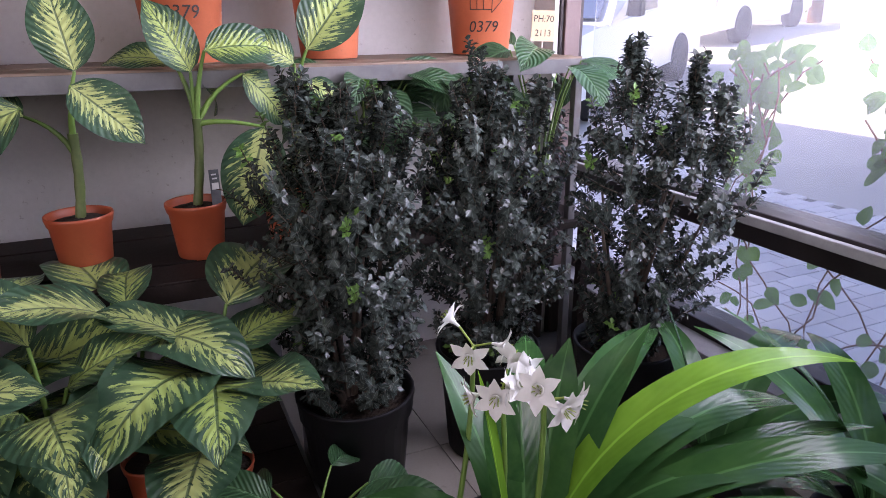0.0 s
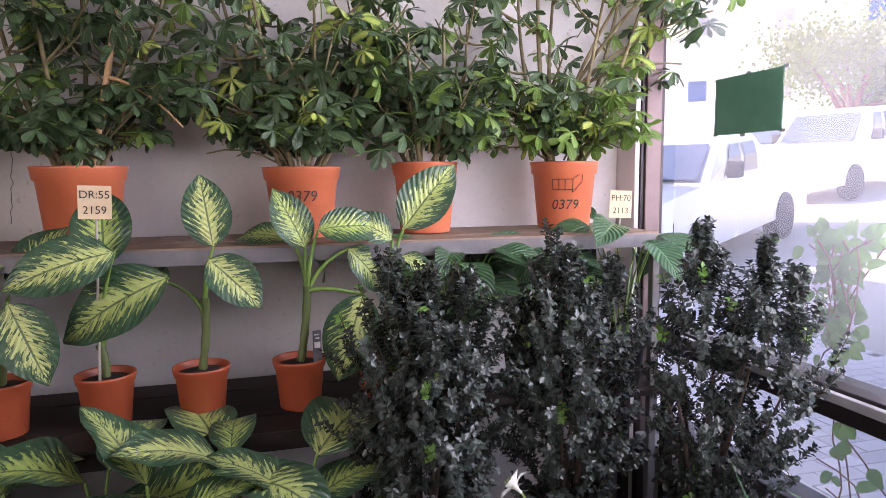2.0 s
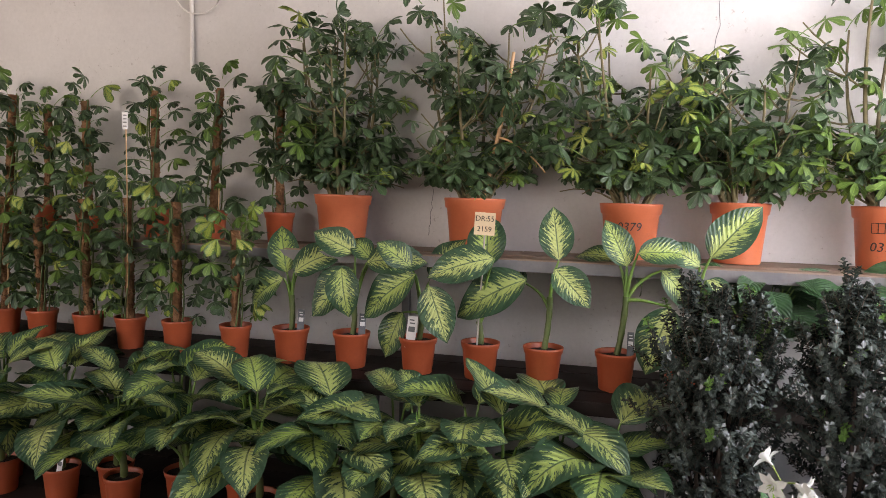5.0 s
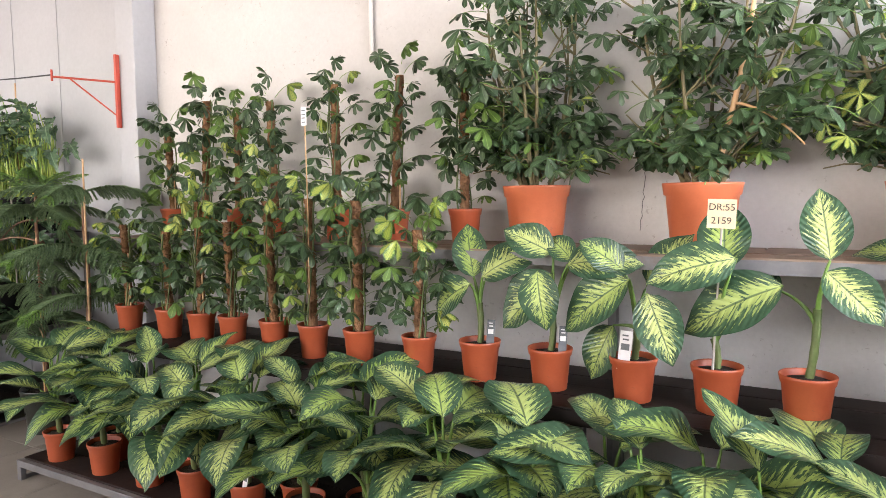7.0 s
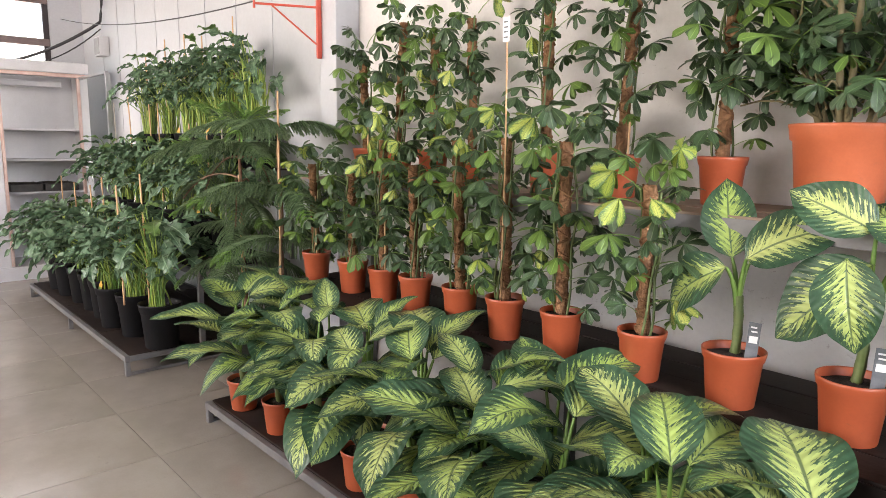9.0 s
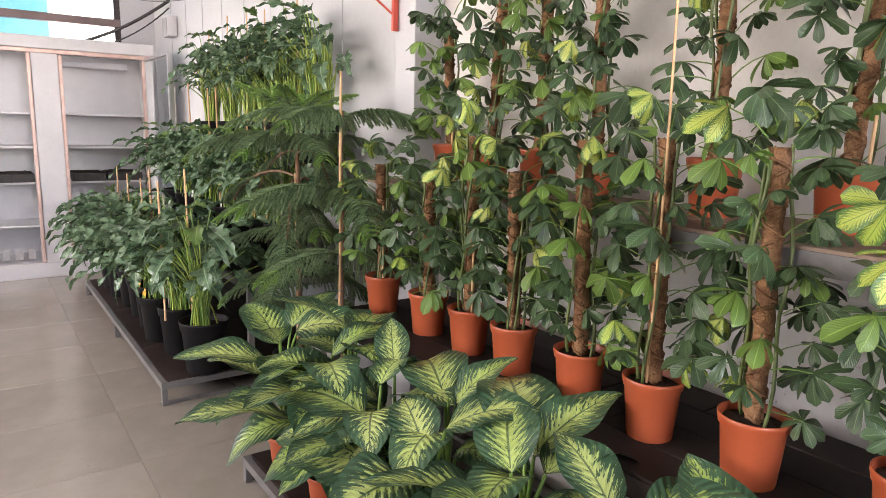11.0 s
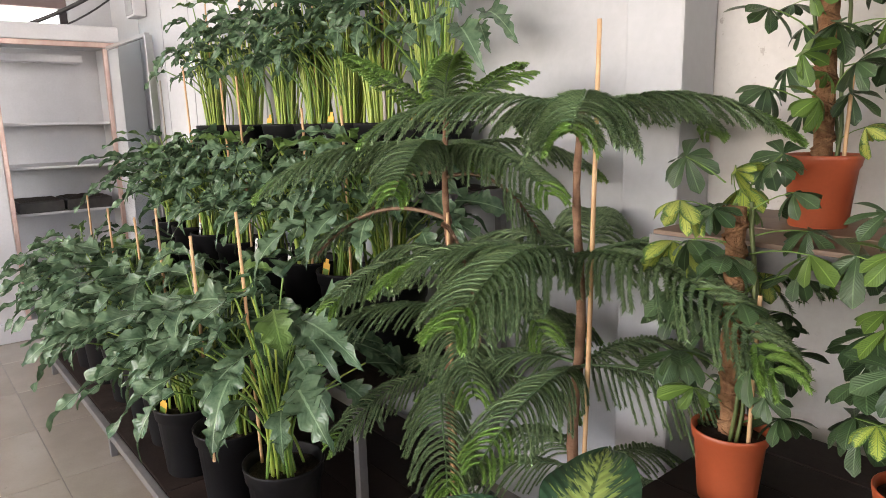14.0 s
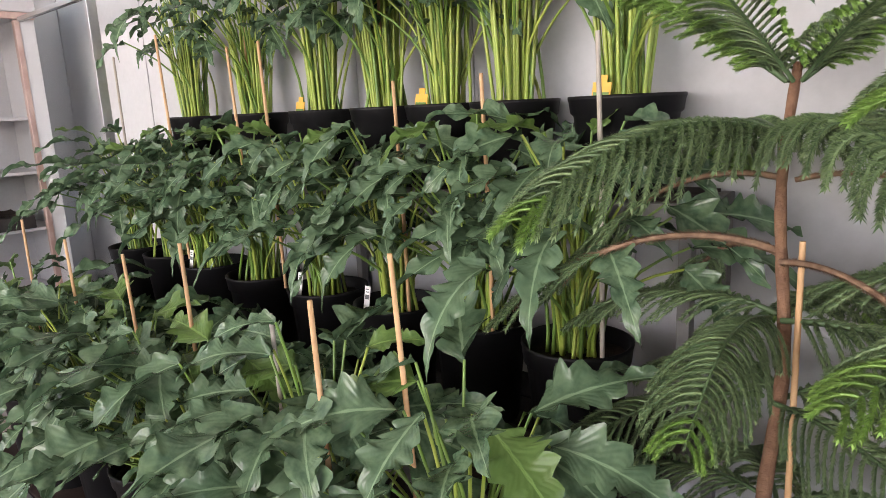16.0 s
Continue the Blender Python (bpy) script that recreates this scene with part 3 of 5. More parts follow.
for i in range(7):
    for j in range(3):
        x, z = -12 + 3.6 * i, 3.6 + 3.0 * j
        w1 = boxed("window", x - 0.40, x + 0.40, -0.06, -0.005, z, z + 0.95, M["blue_glass" if (i + j) % 3 == 0 else "grey_window"], root, 0.01)
        boxed("sill", x - 0.55, x + 0.55, -0.16, -0.005, z - 0.12, z - 0.01, M["facade"], w1, 0.01)
boxed("shop_band", -14, 14, -0.5, -0.01, 1.1, 1.9, M["red_panel"], root, 0.02)


def tree(x, y, h, r, label):
    rng = random.Random(int(x * 7 + y))
    root = thing("tree", x, y, 1.19, label, "tree")
    b = Build()
    b.tube([(0, 0, 0), (0.05, 0.02, h * 0.25), (0.0, 0.1, h * 0.5)], [0.22, 0.17, 0.11], 8)
    tips = []
    for k in range(9):
        a = 2 * math.pi * k / 9 + rng.uniform(-0.3, 0.3)
        tip = Vector((math.cos(a) * r * rng.uniform(0.5, 0.9), math.sin(a) * r * rng.uniform(0.5, 0.9), h * rng.uniform(0.36, 0.95)))
        b.tube(curve_pts((0, 0.05, h * rng.uniform(0.3, 0.48)), tip, (0, 0, 0.25), 5), [0.09, 0.07, 0.05, 0.035, 0.02], 5)
        tips.append(tip)
    put("trunk", b.mesh("trunk", M["brown_bark"]), root)
    b = Build()
    for k in range(9500):
        t = rng.choice(tips)
        c = t + Vector((rng.gauss(0, 1), rng.gauss(0, 1), rng.gauss(0, 0.8))) * r * 0.22
        d, n = Vector((rng.gauss(0, 1), rng.gauss(0, 1), rng.gauss(0, 1))).normalized(), Vector((rng.gauss(0, 1), rng.gauss(0, 1), rng.gauss(0, 1)))
        s = d.cross(n).normalized() * 0.045
        d = d * 0.11
        b.face([c, c + d * 0.5 + s, c + d, c + d * 0.5 - s], 0, [(0.5, 0), (1, 0.5), (0.5, 1), (0, 0.5)])
    tagged(put("crown", b.mesh("crown", M["tree_leaf"]), root), kind="stuff")


tree(15.3, 11.6, 3.9, 2.0, "street tree with a sunlit yellow-green crown")
tree(19.5, 12.5, 4.4, 2.4, "street tree with a sunlit yellow-green crown")


# ---- stands and shelves ----
def plank_row(name, x0, x1, y0, y1, z0, z1, mat, parent, n, rng):
    """Boards laid side by side along the shelf, cut into lengths."""
    w = (y1 - y0) / n
    for k in range(n):
        cuts = [x0, x0 + (x1 - x0) * rng.uniform(0.28, 0.45), x0 + (x1 - x0) * rng.uniform(0.6, 0.8), x1]
        for p, q in zip(cuts, cuts[1:]):
            boxed(name, p + 0.002, q - 0.002, y0 + w * k + 0.002, y0 + w * (k + 1) - 0.002, z0, z1 + rng.uniform(-0.0025, 0.0025), mat, parent, 0.003)


rng = random.Random(4)
root = thing("wall_shelf", 0, 0, 0, "long weathered wooden wall shelf on grey steel angle", "shelf")
plank_row("plank", -3.45, 1.60, -0.43, 0.03, 1.182, 1.205, M["board"], root, 3, rng)
boxed("front_angle", -3.45, 1.612, -0.438, -0.432, 1.150, 1.196, M["steel"], root, 0.001)
boxed("back_angle", -3.45, 1.612, 0.005, 0.035, 1.150, 1.180, M["steel"], root, 0.001)
for x in (-3.40, -2.1, -0.72, 0.62, 1.58):
    boxed("cross_bar", x - 0.015, x + 0.015, -0.431, 0.004, 1.152, 1.180, M["steel"], root, 0.002)
for x in (-3.43, -0.72, 1.59):
    boxed("leg", x - 0.018, x + 0.018, -0.012, 0.03, 0, 1.149, M["steel"], root, 0.003)
boxed("end_leg", 1.575, 1.603, -0.43, -0.40, 0, 1.149, M["steel"], root, 0.003)

root = thing("plant_bench", 0, 0, 0, "low dark wooden plant bench on grey steel legs", "bench")
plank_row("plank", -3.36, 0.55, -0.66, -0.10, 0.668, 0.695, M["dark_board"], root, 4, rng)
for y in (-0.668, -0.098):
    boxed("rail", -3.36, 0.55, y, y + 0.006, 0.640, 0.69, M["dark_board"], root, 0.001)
for x in (-3.34, -1.9, -0.66, 0.53):
    for y in (-0.64, -0.12):
        boxed("leg", x - 0.02, x + 0.02, y - 0.02, y + 0.02, 0, 0.667, M["steel"], root, 0.004)


def platform(name, x0, x1, y0, y1, z, label, n, seed):
    rng = random.Random(seed)
    root = thing(name, 0, 0, 0, label, "platform")
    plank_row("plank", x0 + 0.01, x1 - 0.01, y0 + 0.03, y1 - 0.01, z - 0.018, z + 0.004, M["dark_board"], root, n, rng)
    boxed("front_rail", x0, x1, y0, y0 + 0.028, z - 0.035, z, M["steel"], root, 0.003)
    boxed("back_rail", x0, x1, y1 - 0.009, y1 + 0.02, z - 0.035, z, M["steel"], root, 0.003)
    for x in (x0, x1 - 0.028):
        boxed("end_rail", x - 0.001, x + 0.029, y0 + 0.029, y1 - 0.01, z - 0.035, z - 0.002, M["steel"], root, 0.003)
    for x in (x0 + 0.015, (x0 + x1) / 2, x1 - 0.015):
        for y in (y0 + 0.015, y1):
            boxed("foot", x - 0.016, x + 0.016, y - 0.014, y + 0.014, 0, z - 0.036, M["steel"], root, 0.003)
    for x in (x0 + 0.006, x1 - 0.024):
        boxed("foot_rail", x, x + 0.018, y0 + 0.031, y1 - 0.016, 0.001, 0.019, M["steel"], root, 0.002)
    return root


platform("low_platform", -3.48, 0.50, -0.975, -0.16, 0.105, "low dark plank platform in a steel frame on the floor", 5, 5)
stand = platform("tiered_platform", -7.06, -4.40, -1.075, -0.02, 0.122, "tiered plant stand with dark planks in a steel frame", 6, 6)
for z, y0, y1, n in ((0.60, -0.645, -0.02, 4), (1.20, -0.24, 0.02, 2)):
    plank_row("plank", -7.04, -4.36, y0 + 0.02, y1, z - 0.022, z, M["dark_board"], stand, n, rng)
    boxed("tier_rail", -7.05, -4.33, y0, y0 + 0.018, z - 0.045, z - 0.004, M["steel"], stand, 0.002)
    boxed("tier_end_rail", -4.358, -4.33, y0 + 0.02, y1, z - 0.045, z - 0.004, M["steel"], stand, 0.002)
    for x in (-7.03, -5.7, -4.345):
        boxed("post", x - 0.015, x + 0.015, y0 - 0.001, y0 + 0.03, 0.128 if z < 1 else 0.602, z - 0.046, M["steel"], stand, 0.003)
        boxed("back_post", x - 0.015, x + 0.015, y1 - 0.032, y1 - 0.002, 0.128 if z < 1 else 0.602, z - 0.046, M["steel"], stand, 0.003)


# ---- pots ----
POTS = {}


def pot_mesh(kind, r, h):
    key = (kind, r, h)
    if key not in POTS:
        b = Build()
        lip = 0.018 if kind != "black" else 0.012
        band = 0.20 * h
        b.lathe([(r * 0.74, 0.0), (r * 0.755, 0.004), (r * 0.90, h - band), (r * 0.955, h - band + 0.006), (r * 0.985, h - 0.012), (r, h - 0.008), (r, h - 0.001), (r * 0.975, h), (r * 0.93, h - 0.004), (r * 0.90, h * 0.80), (r * 0.80, h * 0.3)], 28)
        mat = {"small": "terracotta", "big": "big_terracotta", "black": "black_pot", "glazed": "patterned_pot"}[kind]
        s = Build()
        rr, zz = r * 0.90, h * 0.86
        rings = [[(q * rr * math.cos(a), q * rr * math.sin(a), zz + 0.012 * (1 - q) + 0.006 * noise.noise((q * 5, a * 3, r * 50))) for a in (2 * math.pi * k / 18 for k in range(18))] for q in (1.0, 0.75, 0.5, 0.25, 0.05)]
        s.quad_strip(rings, True)
        s.face(rings[-1])
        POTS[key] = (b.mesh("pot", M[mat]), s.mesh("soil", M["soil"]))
    return POTS[key]


def potted(name, x, y, z, kind, r, h, label, category, group, turn=0.0):
    root = thing(name, x, y, z, label, category, group, turn)
    pm, sm = pot_mesh(kind, r, h)
    pot = put("pot", pm, root, None, {"small": "terracotta-coloured plastic pot", "big": "large terracotta-coloured plastic pot", "black": "black plastic nursery pot", "glazed": "dark pot with gold leaf pattern"}[kind])
    put("soil", sm, pot)
    return root, pot


# ---- leaves ----
def blade(length, half, nv=10, nu=3, bend=0.25, fold=0.18, wave=0.0, shape=None, seed=0, build=None, slot=0, twist=0.0, at=None, sweep=0.10):
    """A leaf along +Y with its face to +Z: width by shape(v), tip bending down, halves folded up along the midrib."""
    b = build or Build()
    rng = random.Random(seed)
    ph = rng.uniform(0, 6)
    rows, uvs = [], []
    for i in range(nv + 1):
        v = i / nv
        w = half * (shape(v) if shape else math.sin(math.pi * min(0.985, 0.02 + v) ** 0.8))
        ang = bend * 2.0 * v
        y = length * (math.sin(ang) / (2 * bend) if abs(bend) > 1e-4 else v)
        z = -length * ((1 - math.cos(ang)) / (2 * bend) if abs(bend) > 1e-4 else 0)
        row, urow = [], []
        for j in range(-nu, nu + 1):
            u = j / nu
            lift = fold * abs(u) * w * (1 - 0.3 * v) + wave * half * math.sin(v * 11 + ph + (2 if u > 0 else 0)) * u * u
            p = Vector((u * w * math.cos(twist * v), y + sweep * abs(u) * w * (1 - v), z + lift + u * w * math.sin(twist * v)))
            row.append(at @ p if at is not None else p)
            urow.append((0.5 + 0.5 * u, v))
        rows.append(row)
        uvs.append(urow)
    b.quad_strip(rows, False, slot, uvs)
    return b


def oval(v):
    if not 0 < v < 1:
        return 0.015
    return max(0.015, math.sin(math.pi * v ** 0.78) ** 0.72 * (1.0 if v < 0.82 else 1.0 - 0.40 * ((v - 0.82) / 0.18) ** 1.2))


def strap(v):
    return 0.42 + 0.58 * min(1.0, v / 0.3) if v < 0.55 else max(0.03, 1.0 - ((v - 0.55) / 0.45) ** 2.2)


def lobed(v, lobes=7.0, deep=0.44):
    """Outline of a deeply lobed philodendron leaf; the lobes differ in length."""
    env = max(0.03, math.sin(math.pi * min(1, v ** 0.62)) ** 0.8) * (1.08 - 0.42 * v)
    f = (v * lobes + 0.12) % 1.0
    long = 1.0 + 0.16 * math.sin(2.7 * int(v * lobes + 0.12) + lobes)
    lobe = 1.0 - deep + deep * (f / 0.62 if f < 0.62 else (1 - f) / 0.38) ** 0.7 * long
    return env * (lobe if 0.04 < v < 0.94 else 0.5)


DIEFF = [blade(1.0, rng.uniform(0.295, 0.345), 18, 4, bnd, fld, 0.05, oval, k).mesh("leaf", M["dieff"]) for k, (bnd, fld) in enumerate(((0.22, 0.25), (0.36, 0.2), (0.45, 0.15), (0.12, 0.35), (0.52, 0.22), (0.30, 0.1)))]
DIEFF_ARCH = [blade(1.0, rng.uniform(0.275, 0.335), 20, 4, bnd, fld, 0.09, oval, 10 + k, twist=tw).mesh("leaf", M["dieff"]) for k, (bnd, fld, tw) in enumerate(((0.38, 0.22, 0.2), (0.50, 0.18, -0.25), (0.62, 0.26, 0.1), (0.28, 0.32, -0.15), (0.78, 0.2, 0.2), (0.44, 0.14, -0.1), (0.55, 0.3, 0.35)))]
PHILO = [blade(1.0, rng.uniform(0.205, 0.25), 56, 3, bnd, 0.24, 0.30, lambda v, q=lobes: lobed(v, q, 0.5), 20 + k, sweep=0.5, twist=tw).mesh("leaf", M["philo"]) for k, (bnd, lobes, tw) in enumerate(((0.25, 6.3, 0.2), (0.4, 7.2, -0.3), (0.55, 6.7, 0.1), (0.7, 7.6, 0.3), (0.3, 5.8, -0.2), (0.48, 6.9, 0.4)))]
PHILO_Y = [blade(1.0, 0.28, 50, 3, bnd, 0.3, 0.25, lobed, 30 + k, sweep=0.5).mesh("leaf", M["philo_young"]) for k, bnd in enumerate((0.2, 0.4))]
SPATH = [blade(1.0, rng.uniform(0.20, 0.26), 12, 3, bnd, 0.25, 0.06, oval, 40 + k).mesh("leaf", M["spath"]) for k, bnd in enumerate((0.3, 0.5, 0.75))]


def schefflera_leaf(seed, mat_leaf, length=0.082, stalk=0.11, droop=(0.05, 0.50), wide=(0.185, 0.235)):
    """A hand of leaflets on a thin stalk along +Y."""
    rng = random.Random(seed)
    b = Build()
    hub = Vector((0, stalk, 0.012))
    b.tube(curve_pts((0, 0, 0), hub, (0, 0, 0.008), 4), [0.0024, 0.002, 0.0018, 0.0016], 4, 1)
    n = rng.choice((6, 7, 7, 8))
    for k in range(n):
        a = 2 * math.pi * (k + rng.uniform(-0.15, 0.15)) / n
        ln = length * rng.uniform(0.72, 1.12) * (0.8 if abs(math.sin(a / 2 + math.pi / 4)) < 0.3 else 1)
        at = Matrix.Translation(hub) @ Matrix.Rotation(a, 4, "Z") @ Matrix.Rotation(-rng.uniform(*droop), 4, "X") @ Matrix.Rotation(rng.uniform(-0.35, 0.35), 4, "Y")
        blade(ln, ln * rng.uniform(*wide), 7, 1, rng.uniform(0.12, 0.38), 0.3, 0, lambda v: max(0.10, 1.3 * v ** 0.75 * math.sqrt(max(0.0, 1 - v ** 5))), seed + k, b, 0, 0, at)
    return b.mesh("leaf", [mat_leaf, M["petiole"]])


SCHEF = [schefflera_leaf(60 + k, M["schef"]) for k in range(7)]
# hands of leaflets in the painted sunlit colour
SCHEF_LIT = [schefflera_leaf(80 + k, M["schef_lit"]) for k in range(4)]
POLE_LEAF = [schefflera_leaf(110 + k, M["schef"], 0.092, 0.115, (0.1, 0.75), (0.21, 0.27)) for k in range(7)]
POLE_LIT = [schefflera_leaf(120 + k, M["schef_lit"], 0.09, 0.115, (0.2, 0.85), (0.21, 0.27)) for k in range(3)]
POLE_GOLD = [schefflera_leaf(130 + k, M["schef_gold"], 0.094, 0.11, (0.35, 0.95), (0.22, 0.28)) for k in range(4)]
SCHEF_GOLD = [schefflera_leaf(90 + k, M["schef_gold"], 0.08) for k in range(4)]


# ---- writing and labels ----
def written(text, size, mat, parent, radius=None, m=None, lean=0.0):
    """Hand-written characters; with a radius they are laid round a pot of that radius, facing -Y."""
    cu = bpy.data.curves.new("writing", "FONT")
    cu.body, cu.size, cu.align_x, cu.align_y, cu.shear = text, size, "CENTER", "CENTER", lean
    cu.resolution_u = 3
    tmp = new("writing_source", cu)
    bpy.context.view_layer.update()
    me = bpy.data.meshes.new_from_object(tmp)
    bpy.data.objects.remove(tmp)
    me.name = "writing"
    for v in me.vertices:
        x, y = v.co.x, v.co.y
        if radius:
            r = radius(y) + 0.0012
            a = x / r
            v.co = (r * math.sin(a), -r * math.cos(a), y)
        else:
            v.co = (x, -0.0012, y)
    me.materials.clear()
    me.materials.append(mat)
    return put("writing", me, parent, m)


def price_card(x, y, z, lines, w, h, stick, label, turn=0.0, lean=0.0):
    root = thing("price_card", x, y, z, label, "sign", "", turn)
    root.matrix_basis = pose(x, y, z, 0, lean, turn)
    b = Build()
    b.box(-w / 2, w / 2, 0.0, 0.002, stick, stick + h, 0, 0.0006)
    card = put("card", b.mesh("card", M["card"], False), root)
    for k, t in enumerate(lines):
        written(t, w * 0.36, M["ink"], card, None, pose(0, 0, stick + h * (0.72 - 0.46 * k)))
    b = Build()
    b.tube([(0, 0.006, 0.0), (0.002, 0.006, stick + h * 0.4)], [0.0045, 0.004], 6)
    put("stick", b.mesh("stick", M["grey_stick"]), root)
    return root


def plant_label(parent, x, y, z, h=0.075, w=0.032, turn=0.0, dark=False):
    b = Build()
    b.box(-w / 2, w / 2, 0, 0.0012, -0.05, h, 0, 0.0004)
    lab = put("label", b.mesh("label", M["label_grey" if dark else "label"], False), parent, pose(x, y, z, -8, 4, turn), "small printed plant label")
    b = Build()
    other = M["label"] if dark else M["label_grey"]
    b.box(-w * 0.34, w * 0.34, -0.0012, -0.0002, h * 0.22, h * 0.48)
    b.box(-w * 0.25, w * 0.25, -0.0012, -0.0002, h * 0.62, h * 0.68)
    b.box(-w * 0.32, w * 0.18, -0.0012, -0.0002, h * 0.78, h * 0.84)
    put("print", b.mesh("print", other, False), lab)
    return lab


# ---- dieffenbachias ----
def leaf_on(root, base, along, normal, length, meshes, rng, stalk_from=None, stalk_mat="petiole", thick=0.006, flare=0.4):
    m = aim(base, along, normal, length)
    if stalk_from is not None:
        b = Build()
        p0, p1 = Vector(stalk_from), Vector(base)
        out = (p1 - p0)
        pts = curve_pts(p0, p1, Vector((-out.x, -out.y, 0)) * 0.12 + Vector((0, 0, out.length * 0.07)), 6)
        b.tube(pts, [thick * (1.5 - flare * k / 2.5) for k in range(6)], 6)
        put("petiole", b.mesh("petiole", M[stalk_mat]), root)
    return put("leaf", rng.choice(meshes), root, m)


DIEFF_LABEL = "dieffenbachia with cream-streaked green leaves in a terracotta pot"


def dieff_custom(x, y, z, leaves, cane, seed, label=DIEFF_LABEL, cane_lean=0.0):
    """leaves: rows of blade base and tip as (across, up) from the pot's foot, and how far each stands forward."""
    rng = random.Random(seed)
    root, pot = potted("dieffenbachia", x, y, z, "small", 0.083, 0.155, label, "potted plant", "dieffenbachias on the bench", rng.uniform(-8, 8))
    root.matrix_basis = pose(x, y, z)
    top = Vector((cane_lean, 0, cane))
    b = Build()
    b.tube(curve_pts((0, 0, 0.12), top, (0.006, 0, 0), 8), [0.0135 if k % 2 else 0.0118 for k in range(8)], 10)
    put("cane", b.mesh("cane", M["cane"]), root)
    for bx, bz, tx, tz, fwd in leaves:
        base, tip = Vector((bx, -fwd * 0.5, bz)), Vector((tx, -fwd, tz))
        d = tip - base
        n = Vector((0.15 * d.x, -1.0, 0.75)) if fwd >= 0 else Vector((-0.8 * d.x, -0.55, 0.8))
        leaf_on(root, base, d + Vector((0, 0, 0.25 * d.length)), n, d.length * 1.12, DIEFF, rng, top * rng.uniform(0.80, 0.98))
    return root


K = 1 / 407.0
BENCH, BENCH_FRONT = 0.695, -0.67


def from_picture(rows, px, py):
    return [((a - px) * K, (py - b_) * K, (c - px) * K, (py - d) * K, f) for a, b_, c, d, f in rows]


bench_plants = (
    (-1.12, 512, 634, 0.30, 0.0, ((500, 472, 478, 388, -0.02), (516, 478, 562, 420, -0.05), (504, 480, 432, 536, 0.08), (520, 470, 600, 425, 0.03))),
    (-0.83, 612, 655, 0.27, 0.01, ((648, 460, 606, 424, 0.02), (620, 480, 560, 566, 0.05), (604, 474, 618, 548, 0.16), (642, 465, 742, 466, 0.05), (618, 450, 541, 432, 0.02))),
    (-0.525, 733, 665, 0.28, 0.01, ((732, 490, 652, 566, 0.12), (757, 508, 787, 590, 0.14), (720, 478, 660, 452, 0.05), (748, 500, 806, 440, -0.08), (705, 560, 676, 640, 0.02))),
    (-0.253, 843, 678, 0.24, -0.01, ((868, 468, 780, 506, 0.20), (920, 502, 815, 572, 0.10), (850, 486, 844, 394, 0.0))),
    (0.01, 958, 690, 0.36, 0.02, ((978, 482, 964, 398, 0.0), (974, 494, 1018, 552, 0.12), (925, 525, 860, 500, -0.05))),
    (0.30, 1085, 700, 0.38, 0.03, ((1096, 496, 1060, 430, 0.02), (1082, 488, 1012, 478, -0.06), (1104, 500, 1138, 545, -0.08), (1112, 474, 1190, 478, 0.06), (1165, 556, 1136, 655, 0.12), (1150, 500, 1196, 560, 0.0))),
    (0.56, 1200, 710, 0.40, 0.04, ((1230, 486, 1300, 416, 0.05), (1215, 500, 1160, 470, 0.05), (1225, 520, 1255, 545, 0.1))),
)
for k, (x, px, py, cane, lean, rows) in enumerate(bench_plants):
    r = dieff_custom(x, -0.46, BENCH, from_picture(rows, px, py), cane, 100 + k, cane_lean=lean)
    if k in (0, 1, 5):
        plant_label(r, 0.055, -0.02, 0.17, 0.07, 0.03, 25, True)
    if k == 2:
        plant_label(r, -0.018, -0.055, 0.165, 0.085, 0.042, 0)


def dieff_low(x, y, z, seed, n=9, size=0.215, height=0.42):
    rng = random.Random(seed)
    root, pot = potted("dieffenbachia", x, y, z, "small", 0.078, 0.15, DIEFF_LABEL, "potted plant", "dieffenbachias on the platform")
    b = Build()
    top = Vector((rng.uniform(-0.02, 0.02), -0.01, height * 0.55))
    b.tube(curve_pts((0, 0, 0.11), top, (0.008, 0, 0), 7), [0.016, 0.014, 0.016, 0.014, 0.015, 0.013, 0.012], 9)
    put("cane", b.mesh("cane", M["cane"]), root)
    a0 = rng.uniform(0, 6.28)
    for k in range(n):
        a = a0 + k * 2.4 + rng.uniform(-0.25, 0.25)
        e = k / (n - 1)
        out = Vector((math.cos(a), math.sin(a), 0))
        reach = rng.uniform(0.05, 0.11) * (1.25 - 0.95 * e)
        base = top * 0.9 + out * reach + Vector((0, 0, 0.02 + height * 0.46 * (0.20 + 0.80 * e)))
        climb = rng.uniform(0.10, 0.55) + 0.75 * e * e
        if out.y > 0 and y + base.y + size * out.y > BENCH_FRONT:
            if e < 0.7 and rng.random() < 0.75:
                out.y, base.y = -out.y, -abs(base.y)
            else:
                base.z, climb = max(base.z, BENCH - z - 0.03), max(climb, 0.62)
        d = out + Vector((0, -0.10, climb))
        nrm = Vector((0, -0.25, 1.0)) - out * climb * 0.8 + Vector((rng.uniform(-0.3, 0.3), rng.uniform(-0.3, 0.3), 0))
        leaf_on(root, base, d, nrm, size * rng.uniform(0.78, 1.18) * (0.86 if e > 0.85 else 1.0), DIEFF_ARCH, rng, top * rng.uniform(0.7, 0.97))
    if rng.random() < 0.2:
        b = Build()
        tip = top + Vector((rng.uniform(-0.03, 0.03), -0.02, height * 0.5 + 0.05))
        b.tube(curve_pts(top, tip, (0.006, 0, 0), 7), [0.005, 0.006, 0.008, 0.009, 0.008, 0.005, 0.001], 7)
        put("rolled_leaf", b.mesh("rolled_leaf", M["petiole"]), root, None, "young pale-green leaf still rolled up")
    return root


